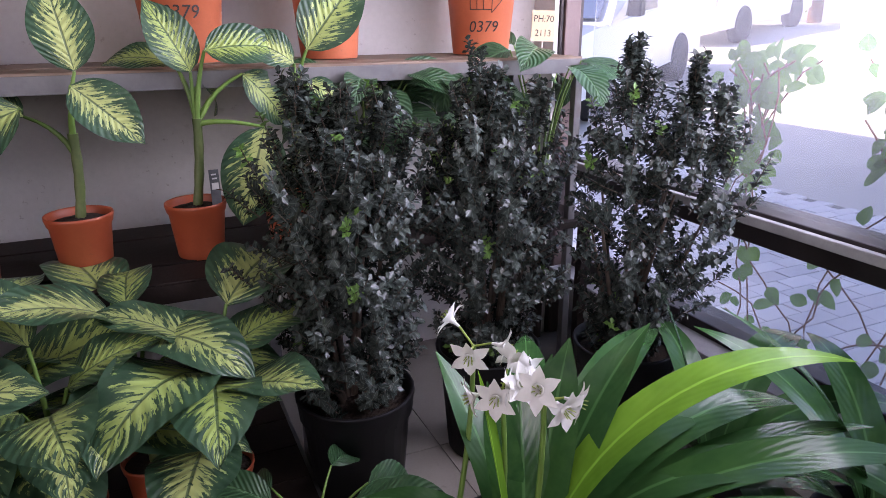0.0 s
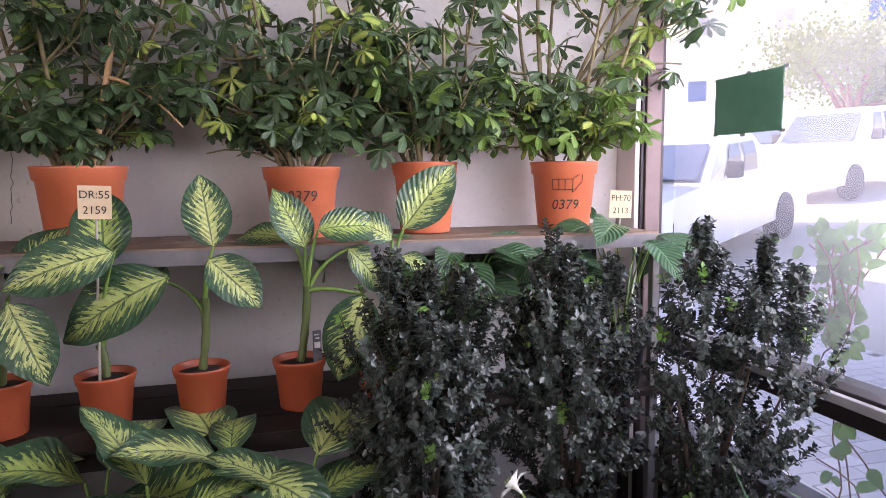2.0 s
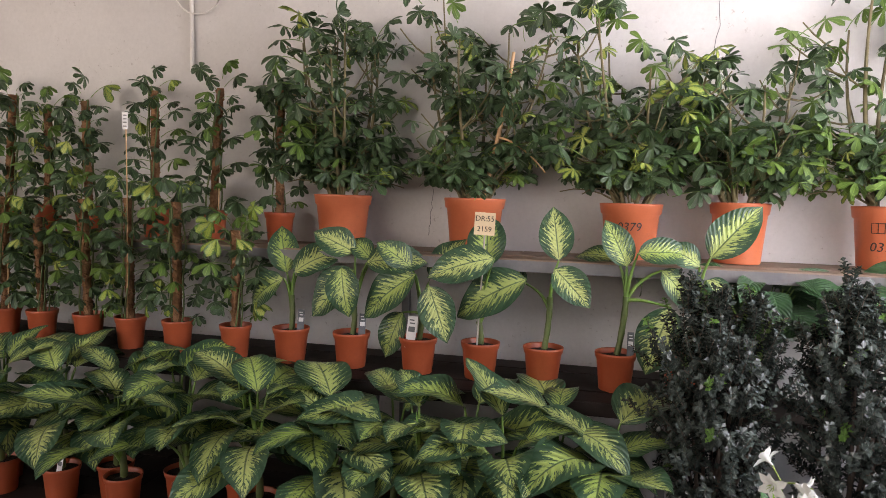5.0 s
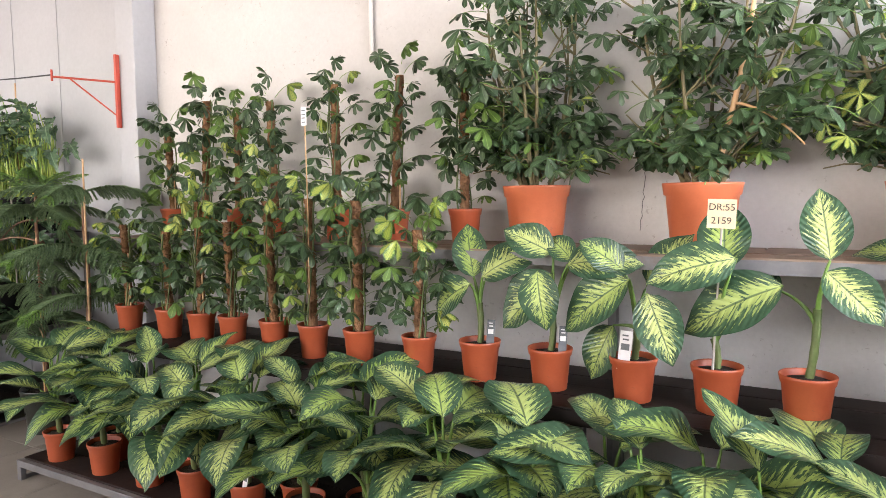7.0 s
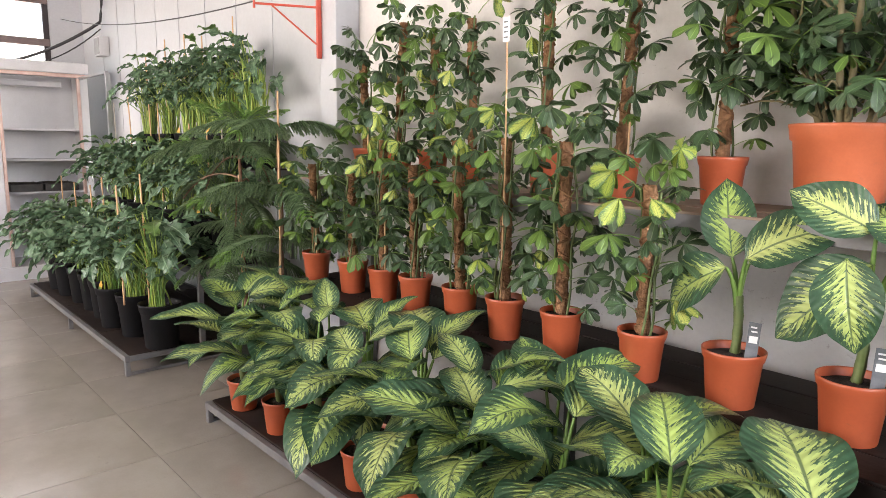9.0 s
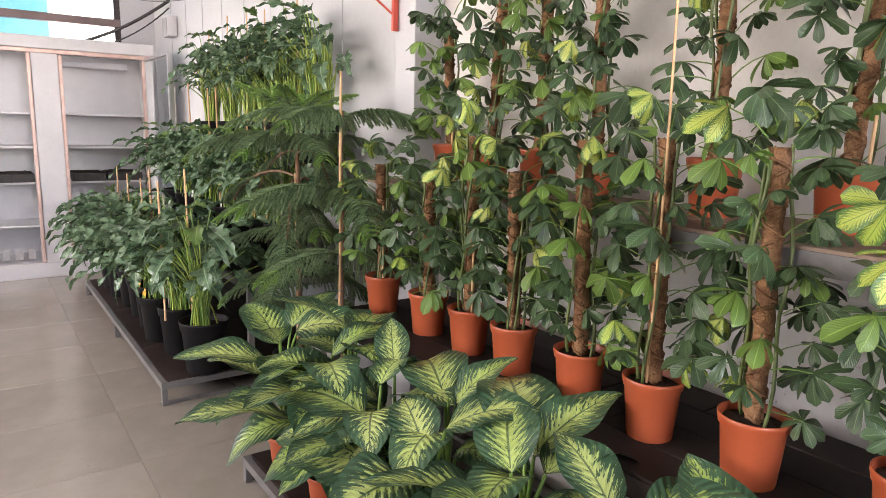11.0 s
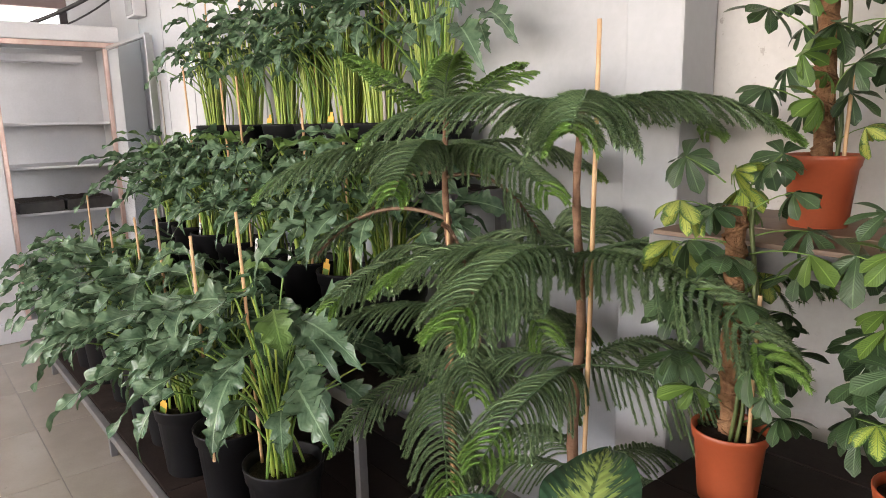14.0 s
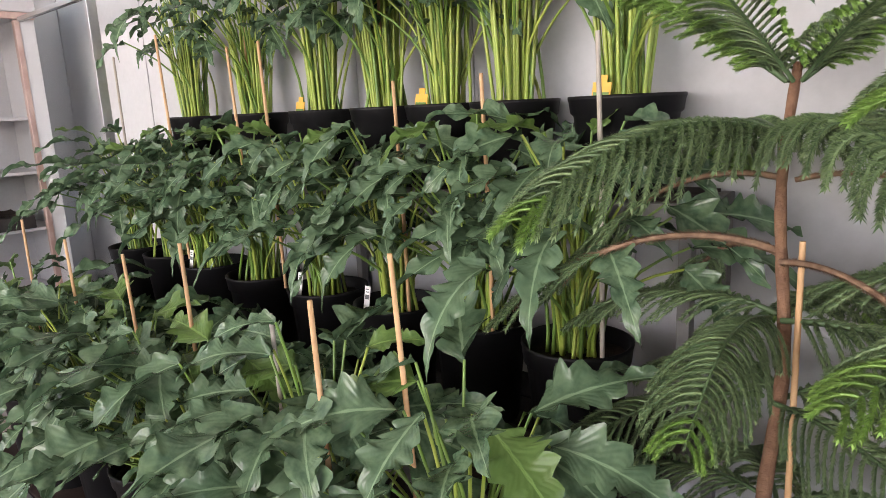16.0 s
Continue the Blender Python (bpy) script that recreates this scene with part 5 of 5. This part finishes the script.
root = thing("side_bench", 0, 0, 0, "dark wooden bench in the window corner", "bench")
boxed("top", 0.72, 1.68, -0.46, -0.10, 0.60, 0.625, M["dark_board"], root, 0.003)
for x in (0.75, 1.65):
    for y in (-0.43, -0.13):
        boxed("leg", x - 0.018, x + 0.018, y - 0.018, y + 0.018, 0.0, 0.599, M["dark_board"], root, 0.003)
peace_lily(0.84, -0.34, 0.626, 23, 0.22, 0.40, 601)
peace_lily(1.14, -0.30, 0.626, 18, 0.20, 0.38, 602)
peace_lily(1.50, -0.34, 0.626, 9, 0.21, 0.44, 603)
peace_lily(0.42, -1.12, 0.0, 9, 0.20, 0.10, 605, r=0.11, h=0.20)

# ---- things on and in the wall by the window ----
root = thing("green_sheet", 1.844, -0.56, 1.55, "square of dark green cloth taped to the window", "cloth")
b = Build()
rows = [[(0.004 * noise.noise((i * 0.5, j * 0.6, 1)), -0.166 + 0.332 * i / 10 + 0.004 * noise.noise((i, j, 4)), 0.205 * j / 8) for i in range(11)] for j in range(9)]
b.quad_strip(rows)
rows = [[(p[0] + 0.003, p[1], p[2]) for p in r] for r in rows]
b.quad_strip([r[::-1] for r in rows])
put("cloth", b.mesh("cloth", M["green_cloth"]), root)
for y, z in ((-0.17, 0.205), (0.165, 0.20), (-0.165, 0.0), (0.165, 0.003), (0.0, 0.207), (0.02, -0.004)):
    boxed("tape", 0.004, 0.008, y - 0.012, y + 0.012, z - 0.006, z + 0.006, M["sill"], root, 0.001)

card = price_card(-0.262, -0.50, BENCH + 0.14, ("DR:55", "2159"), 0.086, 0.093, 0.465, "kraft price card reading DR:55 2159 on a grey stick", 0, 2)

# creeper outside the glass
rng = random.Random(77)
root = thing("creeper", 2.16, -1.30, 0.13, "climbing vine with pale green leaves outside the window", "vine")
b, lv, forks = Build(), Build(), []
for k in range(64):
    p = Vector((rng.uniform(-0.03, 0.06), rng.uniform(-0.55, 0.68), 0.0)) if k < 14 else rng.choice(forks).copy()
    pts = [p.copy()]
    d = Vector((0, rng.uniform(-0.3, 0.5), 1.0))
    for q in range(rng.randint(13, 22) if k < 14 else rng.randint(4, 9)):
        d += Vector((rng.gauss(0, 0.15), rng.gauss(0, 0.35), rng.gauss(-0.05, 0.2)))
        d.normalize()
        p = p + d * 0.085
        p.x = max(-0.06, min(0.22, p.x))
        if p.z > 1.08 or p.y > 0.72:
            break
        pts.append(p.copy())
        if p.z > 0.62:
            forks.append(p.copy())
        if p.z > 0.72 or rng.random() < 0.3:
            for u in range(rng.choice((1, 2, 2))):
                a = rng.uniform(0, 6.28)
                dd = Vector((rng.uniform(-0.5, 0.3), math.cos(a), math.sin(a) - 0.3)).normalized()
                at = aim(p + dd * 0.02, dd, (-1, rng.uniform(-0.5, 0.5), 0.6), 1.0)
                blade(rng.uniform(0.045, 0.085), rng.uniform(0.017, 0.030), 6, 2, 0.25, 0.25, 0.0, oval, rng.randint(0, 99), lv, 0, 0, at)
    b.tube(pts, 0.0032, 5)
put("stem", b.mesh("stem", M["brown_bark"]), root)
tagged(put("foliage", lv.mesh("foliage", M["creeper"]), root), kind="stuff")

# wall conduit, cable loop, crack
root = thing("conduit", -1.945, 0.02, 2.08, "white plastic conduit on the wall with a looped cable", "conduit")
b = Build()
b.tube([(0, 0, 0), (-0.01, 0, 0.6), (-0.02, 0, 1.215)], 0.011, 10)
put("pipe", b.mesh("pipe", M["white_cable"]), root)
b = Build()
b.tube([(0.04 + 0.135 * math.cos(a), -0.012 - 0.006 * math.sin(2 * a), 0.43 + 0.125 * math.sin(a)) for a in (k * 0.33 for k in range(-1, 20))], 0.0045, 6)
put("cable", b.mesh("cable", M["white_cable"]), root)
root = thing("wall_crack", -0.62, WALL_Y - 0.001, 1.26, "thin dark crack in the plaster", "crack")
b = Build()
b.tube([(0.012 * noise.noise((k * 0.8, 3, 1)) + 0.02 * k / 12, 0, 0.02 * k) for k in range(14)], 0.0012, 4)
put("line", b.mesh("line", M["label_grey"]), root)
root = thing("wall_crack", 0.66, WALL_Y - 0.001, 1.9, "thin dark crack in the plaster", "crack")
b = Build()
b.tube([(0.02 * noise.noise((k * 0.5, 7, 1)) + 0.05 * k / 12, 0, 0.05 * k) for k in range(14)], 0.0012, 4)
put("line", b.mesh("line", M["label_grey"]), root)

# ---- red wall bracket and wires ----
root = thing("wall_bracket", -3.725, -0.135, 1.85, "red painted steel bracket on the column", "bracket")
boxed("upright", -0.009, 0.009, -0.016, 0.012, 0, 0.44, M["red_paint"], root, 0.003)
b = Build()
b.tube([(0, -0.01, 0.275), (-0.14, -0.32, 0.275)], 0.0065, 8)
b.tube([(-0.14, -0.32, 0.25), (-0.14, -0.32, 0.315)], 0.0065, 8)
put("arm", b.mesh("arm", M["red_paint"]), root)
b = Build()
b.tube([(0, -0.01, 0.07), (-0.10, -0.235, 0.27)], 0.005, 8)
put("brace", b.mesh("brace", M["red_paint"]), root)
b = Build()
b.tube(curve_pts((-3.866, -0.455, 2.135), (-9.1, -0.2, 2.72), (0, 0, -0.09), 14), 0.004, 6)
tagged(put("wire", b.mesh("wire", M["cable"])), "thin black wire slung from the red bracket", "cable")
b = Build()
b.tube(curve_pts((-9.0, -1.1, 2.12), (-8.35, 0.0, 2.62), (0.05, 0, -0.10), 14), 0.016, 8)
b.tube(curve_pts((-9.0, -1.0, 2.15), (-8.35, 0.0, 2.55), (0.05, 0, -0.16), 14), 0.007, 6)
b.tube(curve_pts((-8.35, 0.0, 2.62), (-8.15, 0.0, 3.2), (0.03, 0, 0), 8), 0.014, 8)
tagged(put("cable", b.mesh("cable", M["cable"])), "sagging looped black cable by the high window", "cable")
root = thing("switch_box", -8.30, 0.0, 2.26, "small grey-green electrical box on the wall", "box")
boxed("box", -0.10, 0.10, -0.06, 0.035, 0, 0.20, M["white_metal"], root, 0.01)
boxed("cover", -0.085, 0.085, -0.068, -0.0605, 0.015, 0.185, M["sill"], root, 0.004)

# ---- glazed display cabinet at the far end ----
root = thing("display_cabinet", -7.95, 0, 0, "white metal display cabinet with glass doors and tarnished trim", "cabinet")
for y0, y1 in ((-0.345, -0.27), (-1.27, -1.06), (-2.20, -2.02)):
    boxed("post", -0.08, 0.02, y0, y1, 0.06, 2.02, M["white_metal"], root, 0.008)
for y in (-0.36, -1.045, -1.285, -2.005):
    boxed("trim", -0.01, 0.028, y - 0.014, y + 0.014, 0.14, 1.98, M["copper_trim"], root, 0.003)
boxed("top_beam", -0.60, 0.03, -2.20, -0.26, 2.022, 2.13, M["white_metal"], root, 0.01)
boxed("top_trim", 0.0, 0.034, -2.19, -0.27, 1.985, 2.020, M["copper_trim"], root, 0.004)
boxed("back", -0.62, -0.60, -2.20, -0.26, 0.06, 2.02, M["white_metal"], root, 0.004)
boxed("plinth", -0.60, 0.04, -2.22, -0.25, 0.0, 0.135, M["white_metal"], root, 0.006)
boxed("end_panel", -0.60, -0.082, -0.275, -0.262, 0.137, 2.02, M["white_metal"], root, 0.003)
for z in (0.45, 0.84, 1.16, 1.46):
    boxed("shelf", -0.595, -0.09, -2.18, -0.28, z, z + 0.018, M["white_metal"], root, 0.003)
for k in range(9):
    boxed("grille_bar", -0.09, -0.075, -2.0 + 0.1 * k, -1.94 + 0.1 * k, 0.16, 0.26, M["sill"], root, 0.002)
boxed("lamp_housing", -0.40, -0.25, -1.0, -0.45, 1.90, 1.955, M["white_metal"], root, 0.008)
door = boxed("open_door", 0.03, 0.94, -0.345, -0.335, 0.16, 1.97, M["case_glass"], root, 0.001)
door.visible_shadow = False
boxed("door_edge", 0.925, 0.955, -0.362, -0.318, 0.14, 1.98, M["rim"], door, 0.003)
boxed("door_top", 0.03, 0.923, -0.356, -0.324, 1.972, 1.995, M["rim"], door, 0.003)
boxed("door_foot", 0.03, 0.923, -0.356, -0.324, 0.135, 0.158, M["rim"], door, 0.003)
b = Build()
b.lathe([(0.0, 0.0), (0.016, 0.0), (0.016, 0.004), (0.0, 0.005)], 12)
put("bolt_hole", b.mesh("bolt_hole", M["rubber"]), root, pose(0.0412, -0.62, 0.06, 0, 90, 0))
for y, w in ((-0.55, 0.30), (-0.86, 0.28), (-1.45, 0.3)):
    t = thing("seed_tray", -8.22, y, 0.859, "black plastic seed tray filled with soil", "tray", "seed trays")
    b = Build()
    b.box(-0.20, 0.20, -w / 2, w / 2, 0.0, 0.075, 0, 0.006)
    put("body", b.mesh("body", M["tray"], False), t)
    b = Build()
    rows = [[(-0.185 + 0.37 * i / 8, -w * 0.46 + w * 0.92 * j / 8, 0.078 + 0.012 * noise.noise((i, j, y))) for i in range(9)] for j in range(9)]
    b.quad_strip(rows)
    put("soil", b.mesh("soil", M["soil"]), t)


# ---- philodendrons ----
def philodendron(x, y, z, r, h, n, size, rise, spread, seed, label, group, stems=0, young=2, face=-0.5):
    rng = random.Random(seed)
    root, pot = potted("philodendron", x, y, z, "black", r, h, label, "potted plant", group)
    for k in range(n):
        a = k * 2.4 + rng.uniform(-0.5, 0.5)
        e = (k + 0.5) / n
        out = Vector((math.cos(a), math.sin(a), 0))
        yng = k >= n - young
        reach = spread * (0.35 + 0.75 * (1 - e)) * rng.uniform(0.7, 1.15)
        foot = Vector((rng.gauss(0, 0.028), rng.gauss(0, 0.028), h * 0.85))
        base = out * reach + Vector((0, -0.02, h + rise * (0.45 + 0.55 * e) * rng.uniform(0.85, 1.1)))
        if y + base.y > WALL_Y - 0.14:
            base.y = WALL_Y - 0.14 - y
            out.y = -abs(out.y)
        pts = curve_pts(foot, base, Vector((-out.x, -out.y, 0)) * reach * 0.22 + Vector((0, 0, rise * 0.05)), 8)
        b = Build()
        b.tube(pts, [0.0052, 0.005, 0.0046, 0.0043, 0.004, 0.0036, 0.0032, 0.003], 5)
        put("petiole", b.mesh("petiole", M["pale_petiole" if k % 3 == 0 else "petiole"]), root)
        d = out + Vector((0, face * 0.5, rng.uniform(-0.55, 0.25) + 0.25 * e))
        nrm = Vector((0, face, 1.0)) + out * 0.35
        ln = size * rng.uniform(0.68, 1.28) * (0.75 if yng else 1)
        put("leaf", rng.choice(PHILO_Y if yng else PHILO), root, aim(base, d, nrm, ln))
    for k in range(stems):
        a = rng.uniform(0, 6.28)
        rr = rng.uniform(0.01, 0.055)
        p0 = Vector((rr * math.cos(a), rr * math.sin(a), h * 0.85))
        b = Build()
        b.tube(curve_pts(p0, p0 + Vector((rr * 0.9 * math.cos(a), rr * 0.9 * math.sin(a), rise * rng.uniform(0.55, 0.9))), (0, 0, 0), 4), [0.0058, 0.005, 0.0045, 0.0035], 5)
        put("stalk", b.mesh("stalk", M["pale_petiole"]), root)
    return root


def yellow_tag(parent, x, y, z, turn=0):
    b = Build()
    b.box(-0.024, 0.024, 0, 0.0012, -0.02, 0.035, 0, 0.0004)
    b.box(-0.012, 0.012, 0, 0.0012, 0.0352, 0.052, 0, 0.0004)
    t = put("tag", b.mesh("tag", M["yellow_tag"], False), parent, pose(x, y, z, -10, 3, turn), "yellow plastic plant tag")
    b = Build()
    b.box(-0.020, 0.020, -0.0012, -0.0002, -0.018, 0.012)
    put("print", b.mesh("print", M["petiole"], False), t)


rng = random.Random(55)
T1, T2, T3 = 0.127, 0.601, 1.201
for k, x in enumerate((-4.48, -4.84, -5.15, -5.45, -5.74, -6.05, -6.38, -6.70)):
    r = philodendron(x, -0.875 + rng.uniform(-0.03, 0.02) + (0.07 if k == 0 else 0), T1, 0.128, 0.275, 44, 0.255, 0.58 if k < 2 else 0.47, 0.26, 700 + k, "philodendron with lobed dark-green leaves in a black pot", "philodendrons on the bottom tier", 4)
    if k in (2, 3):
        yellow_tag(r, 0.02, -0.10, 0.27, 10)
for k, x in enumerate((-4.56, -4.86, -5.16, -5.48, -5.84, -6.18, -6.52, -6.84)):
    r = philodendron(x, -0.34 + rng.uniform(-0.02, 0.02), T2, 0.132, 0.275, 42, 0.22, 0.50, 0.27, 730 + k, "tall philodendron with lobed leaves in a black pot", "philodendrons on the middle tier", 12, 2, -0.6)
    if k in (1, ):
        yellow_tag(r, -0.03, -0.09, 0.27)
    if k in (2, 3, 5):
        plant_label(r, -0.07, -0.06, 0.27, 0.05, 0.02, 10)
for k, x in enumerate((-4.55, -4.88, -5.13, -5.38, -5.71, -6.13, -6.60)):
    r = philodendron(x, -0.115, T3, 0.125 if k else 0.14, 0.235, 32, 0.20, 0.62, 0.25, 760 + k, "philodendron with upright pale stalks in a black pot", "philodendrons on the top tier", 30, 2, -0.7)
    if k in (0, 2, 4):
        yellow_tag(r, -0.02, -0.09, 0.23)


def stake(x, y, z0, top, lean=0.0, mat="stake", label="thin bamboo stake standing in a pot"):
    b = Build()
    L = top - z0
    b.tube([(-lean * L, 0, 0), (-lean * L * 0.5 + 0.004, 0, L * 0.5), (0, 0, L)], [0.0055, 0.0058, 0.005], 7)
    tagged(put("plant_stake", b.mesh("plant_stake", M[mat]), None, pose(x, y, z0)), label, "stake", "plant stakes")


for x, y, top, lean, mat in ((-4.615, -0.865, 1.18, -0.06, "stake"), (-4.70, -0.98, 1.11, -0.03, "stake"), (-5.33, -0.89, 1.13, -0.03, "stake"), (-4.95, -0.90, 1.02, -0.02, "grey_stick"), (-5.75, -0.86, 1.05, -0.08, "stake"), (-6.2, -0.86, 1.05, -0.05, "stake"), (-6.65, -0.85, 1.08, 0.02, "stake")):
    stake(x, y, T1 + 0.24, top, lean, mat)
for x, y, top, lean, mat in ((-4.47, -0.40, 1.56, -0.02, "grey_stick"), (-4.80, -0.36, 1.50, -0.02, "stake"), (-5.10, -0.36, 1.50, -0.02, "stake"), (-5.71, -0.36, 1.66, -0.03, "stake"), (-5.9, -0.36, 1.66, -0.05, "stake"), (-6.40, -0.36, 1.75, -0.06, "stake"), (-6.8, -0.36, 1.70, 0.0, "grey_stick")):
    stake(x, y, T2 + 0.24, top, lean, mat)
for x, top in ((-4.84, 2.22), (-5.37, 2.15), (-5.71, 2.2), (-6.13, 2.2), (-6.60, 2.12)):
    stake(x, -0.13, T3 + 0.2, top, 0.03)


# ---- Norfolk pines ----
def pine_frond(seed, length=0.52, sag=0.42, bare=0.0, tips=0.1, hang=0.55):
    """An arching main twig along +Y with two ranks of rope-like, needle-clad twiglets; bare: the share of it that has lost them."""
    rng = random.Random(seed)
    b = Build()
    axis = []
    for k in range(15):
        v = k / 14
        axis.append(Vector((0.02 * math.sin(v * 3 + seed), length * (v - 0.13 * v * v), length * (0.16 * v - sag * v * v))))

    def clad(pts, rad, slot, per, size, end_slot=None):
        for i in range(len(pts) - 1):
            p, q = pts[i], pts[i + 1]
            d = (q - p).normalized()
            use = end_slot if end_slot is not None and i >= len(pts) - 3 else slot
            for u in range(per):
                a = u * 2.4 + rng.uniform(-0.5, 0.5)
                s = d.cross(Vector((math.cos(a), math.sin(a), 0.37))).normalized()
                w = d.cross(s) * size * 0.20
                c = p.lerp(q, (u + rng.random()) / per)
                b.face([c - w, c + w, c + s * size * 0.66 + d * size * 0.75], use, [(0.2, 0), (0.8, 0), (0.5, 1)])
        b.tube(pts, rad, 5, slot, False)

    clad(axis, [(0.0068 if bare else 0.0060) - 0.0003 * k for k in range(15)], 2 if bare else 0, 44 if bare else 16, 0.017 if bare else 0.012)
    n = 26
    for k in range(2, n + 1):
        v = k / n
        if v < bare:
            continue
        i = min(13, int(v * 14))
        p = axis[i].lerp(axis[i + 1], v * 14 - i)
        ln = length * 0.31 * (math.sin(math.pi * min(1, 0.20 + 0.72 * v)) ** 0.8)
        for side in (-1, 1):
            lone = ln * rng.uniform(0.8, 1.15)
            tip = p + Vector((side * lone * 0.60, lone * rng.uniform(0.50, 0.64), -lone * hang * rng.uniform(0.8, 1.15)))
            pts = curve_pts(p, tip, (side * lone * 0.06, 0, lone * 0.15), 7)
            clad(pts, [0.0022, 0.0022, 0.0021, 0.0020, 0.0018, 0.0015, 0.001], 1 if v > 1 - tips else 0, 30, 0.0120, 1 if tips > 0.2 else None)
    return b.mesh("frond", [M["arau"], M["arau_young"], M["arau_dry"]])


FRONDS = [pine_frond(1), pine_frond(2, 0.5, 0.5), pine_frond(3, 0.5, 0.36, 0.0, 0.04, 0.7), pine_frond(4, 0.5, 0.46, 0.0, 0.2)]
YOUNG_FRONDS = [pine_frond(5, 0.5, 0.22, 0.0, 0.35, 0.25), pine_frond(6, 0.5, 0.16, 0.0, 0.5, 0.2)]
OLD_FRONDS = [pine_frond(8, 0.5, 0.75, 0.50, 0.0, 0.9), pine_frond(9, 0.5, 0.62, 0.60, 0.0, 0.8)]


def norfolk_pine(x, y, height, whorls, seed, label, kind="glazed"):
    """whorls: height, number, length and rise of the fronds, the share gone bare, the first one's bearing, and whether they are young."""
    rng = random.Random(seed)
    root, pot = potted("norfolk_pine", x, y, 0.0, kind, 0.145, 0.27, label, "potted tree", "norfolk pines")
    b = Build()
    n = 26
    pts = [Vector((0.01 * math.sin(k * 0.5), 0, 0.2 + (height - 0.2) * k / n)) for k in range(n + 1)]
    b.tube(pts, [0.017 - 0.010 * k / n + 0.0012 * (k % 2) for k in range(n + 1)], 9)
    put("trunk", b.mesh("trunk", M["brown_bark"]), root)
    for zz, count, ln, rise, old, off, young in whorls:
        for k in range(count):
            a = radians(off) + 6.283 * k / count + rng.uniform(-0.15, 0.15)
            out = Vector((math.cos(a), math.sin(a), rise + rng.uniform(-0.06, 0.06)))
            if y + out.y * ln > WALL_Y - 0.04:
                out.y *= 0.35
            meshes = OLD_FRONDS if rng.random() < old else YOUNG_FRONDS if young else FRONDS
            put("frond", rng.choice(meshes), root, aim((0.012 * math.cos(a), 0.012 * math.sin(a), zz), out, (0, 0, 1), ln * rng.uniform(0.9, 1.08) / 0.5))
    return root


norfolk_pine(-4.09, -0.46, 1.47, ((1.44, 6, 0.32, 0.62, 0.0, 20, True), (1.36, 6, 0.48, 0.14, 0.0, 175, False), (1.285, 2, 0.40, 0.10, 1.0, 186, False), (1.165, 1, 0.52, 0.20, 1.0, 205, False), (1.15, 2, 0.40, 0.10, 1.0, 320, False), (1.05, 4, 0.44, 0.10, 0.2, 170, False), (0.90, 4, 0.46, 0.05, 0.2, 230, False), (0.70, 5, 0.44, 0.0, 0.1, 250, False)), 801, "norfolk pine with drooping fronds and bare lower twigs")
norfolk_pine(-3.62, -0.46, 1.48, ((1.46, 5, 0.46, 0.14, 0.0, -55, False), (1.13, 6, 0.54, 0.18, 0.0, 225, False), (0.86, 5, 0.44, 0.10, 0.0, -75, False), (0.60, 5, 0.36, 0.06, 0.0, -60, False)), 802, "norfolk pine with tiers of green fronds in a dark pot")
stake(-3.545, -0.50, 0.24, 1.64, 0.02)
stake(-4.055, -0.49, 0.24, 1.19, 0.0)
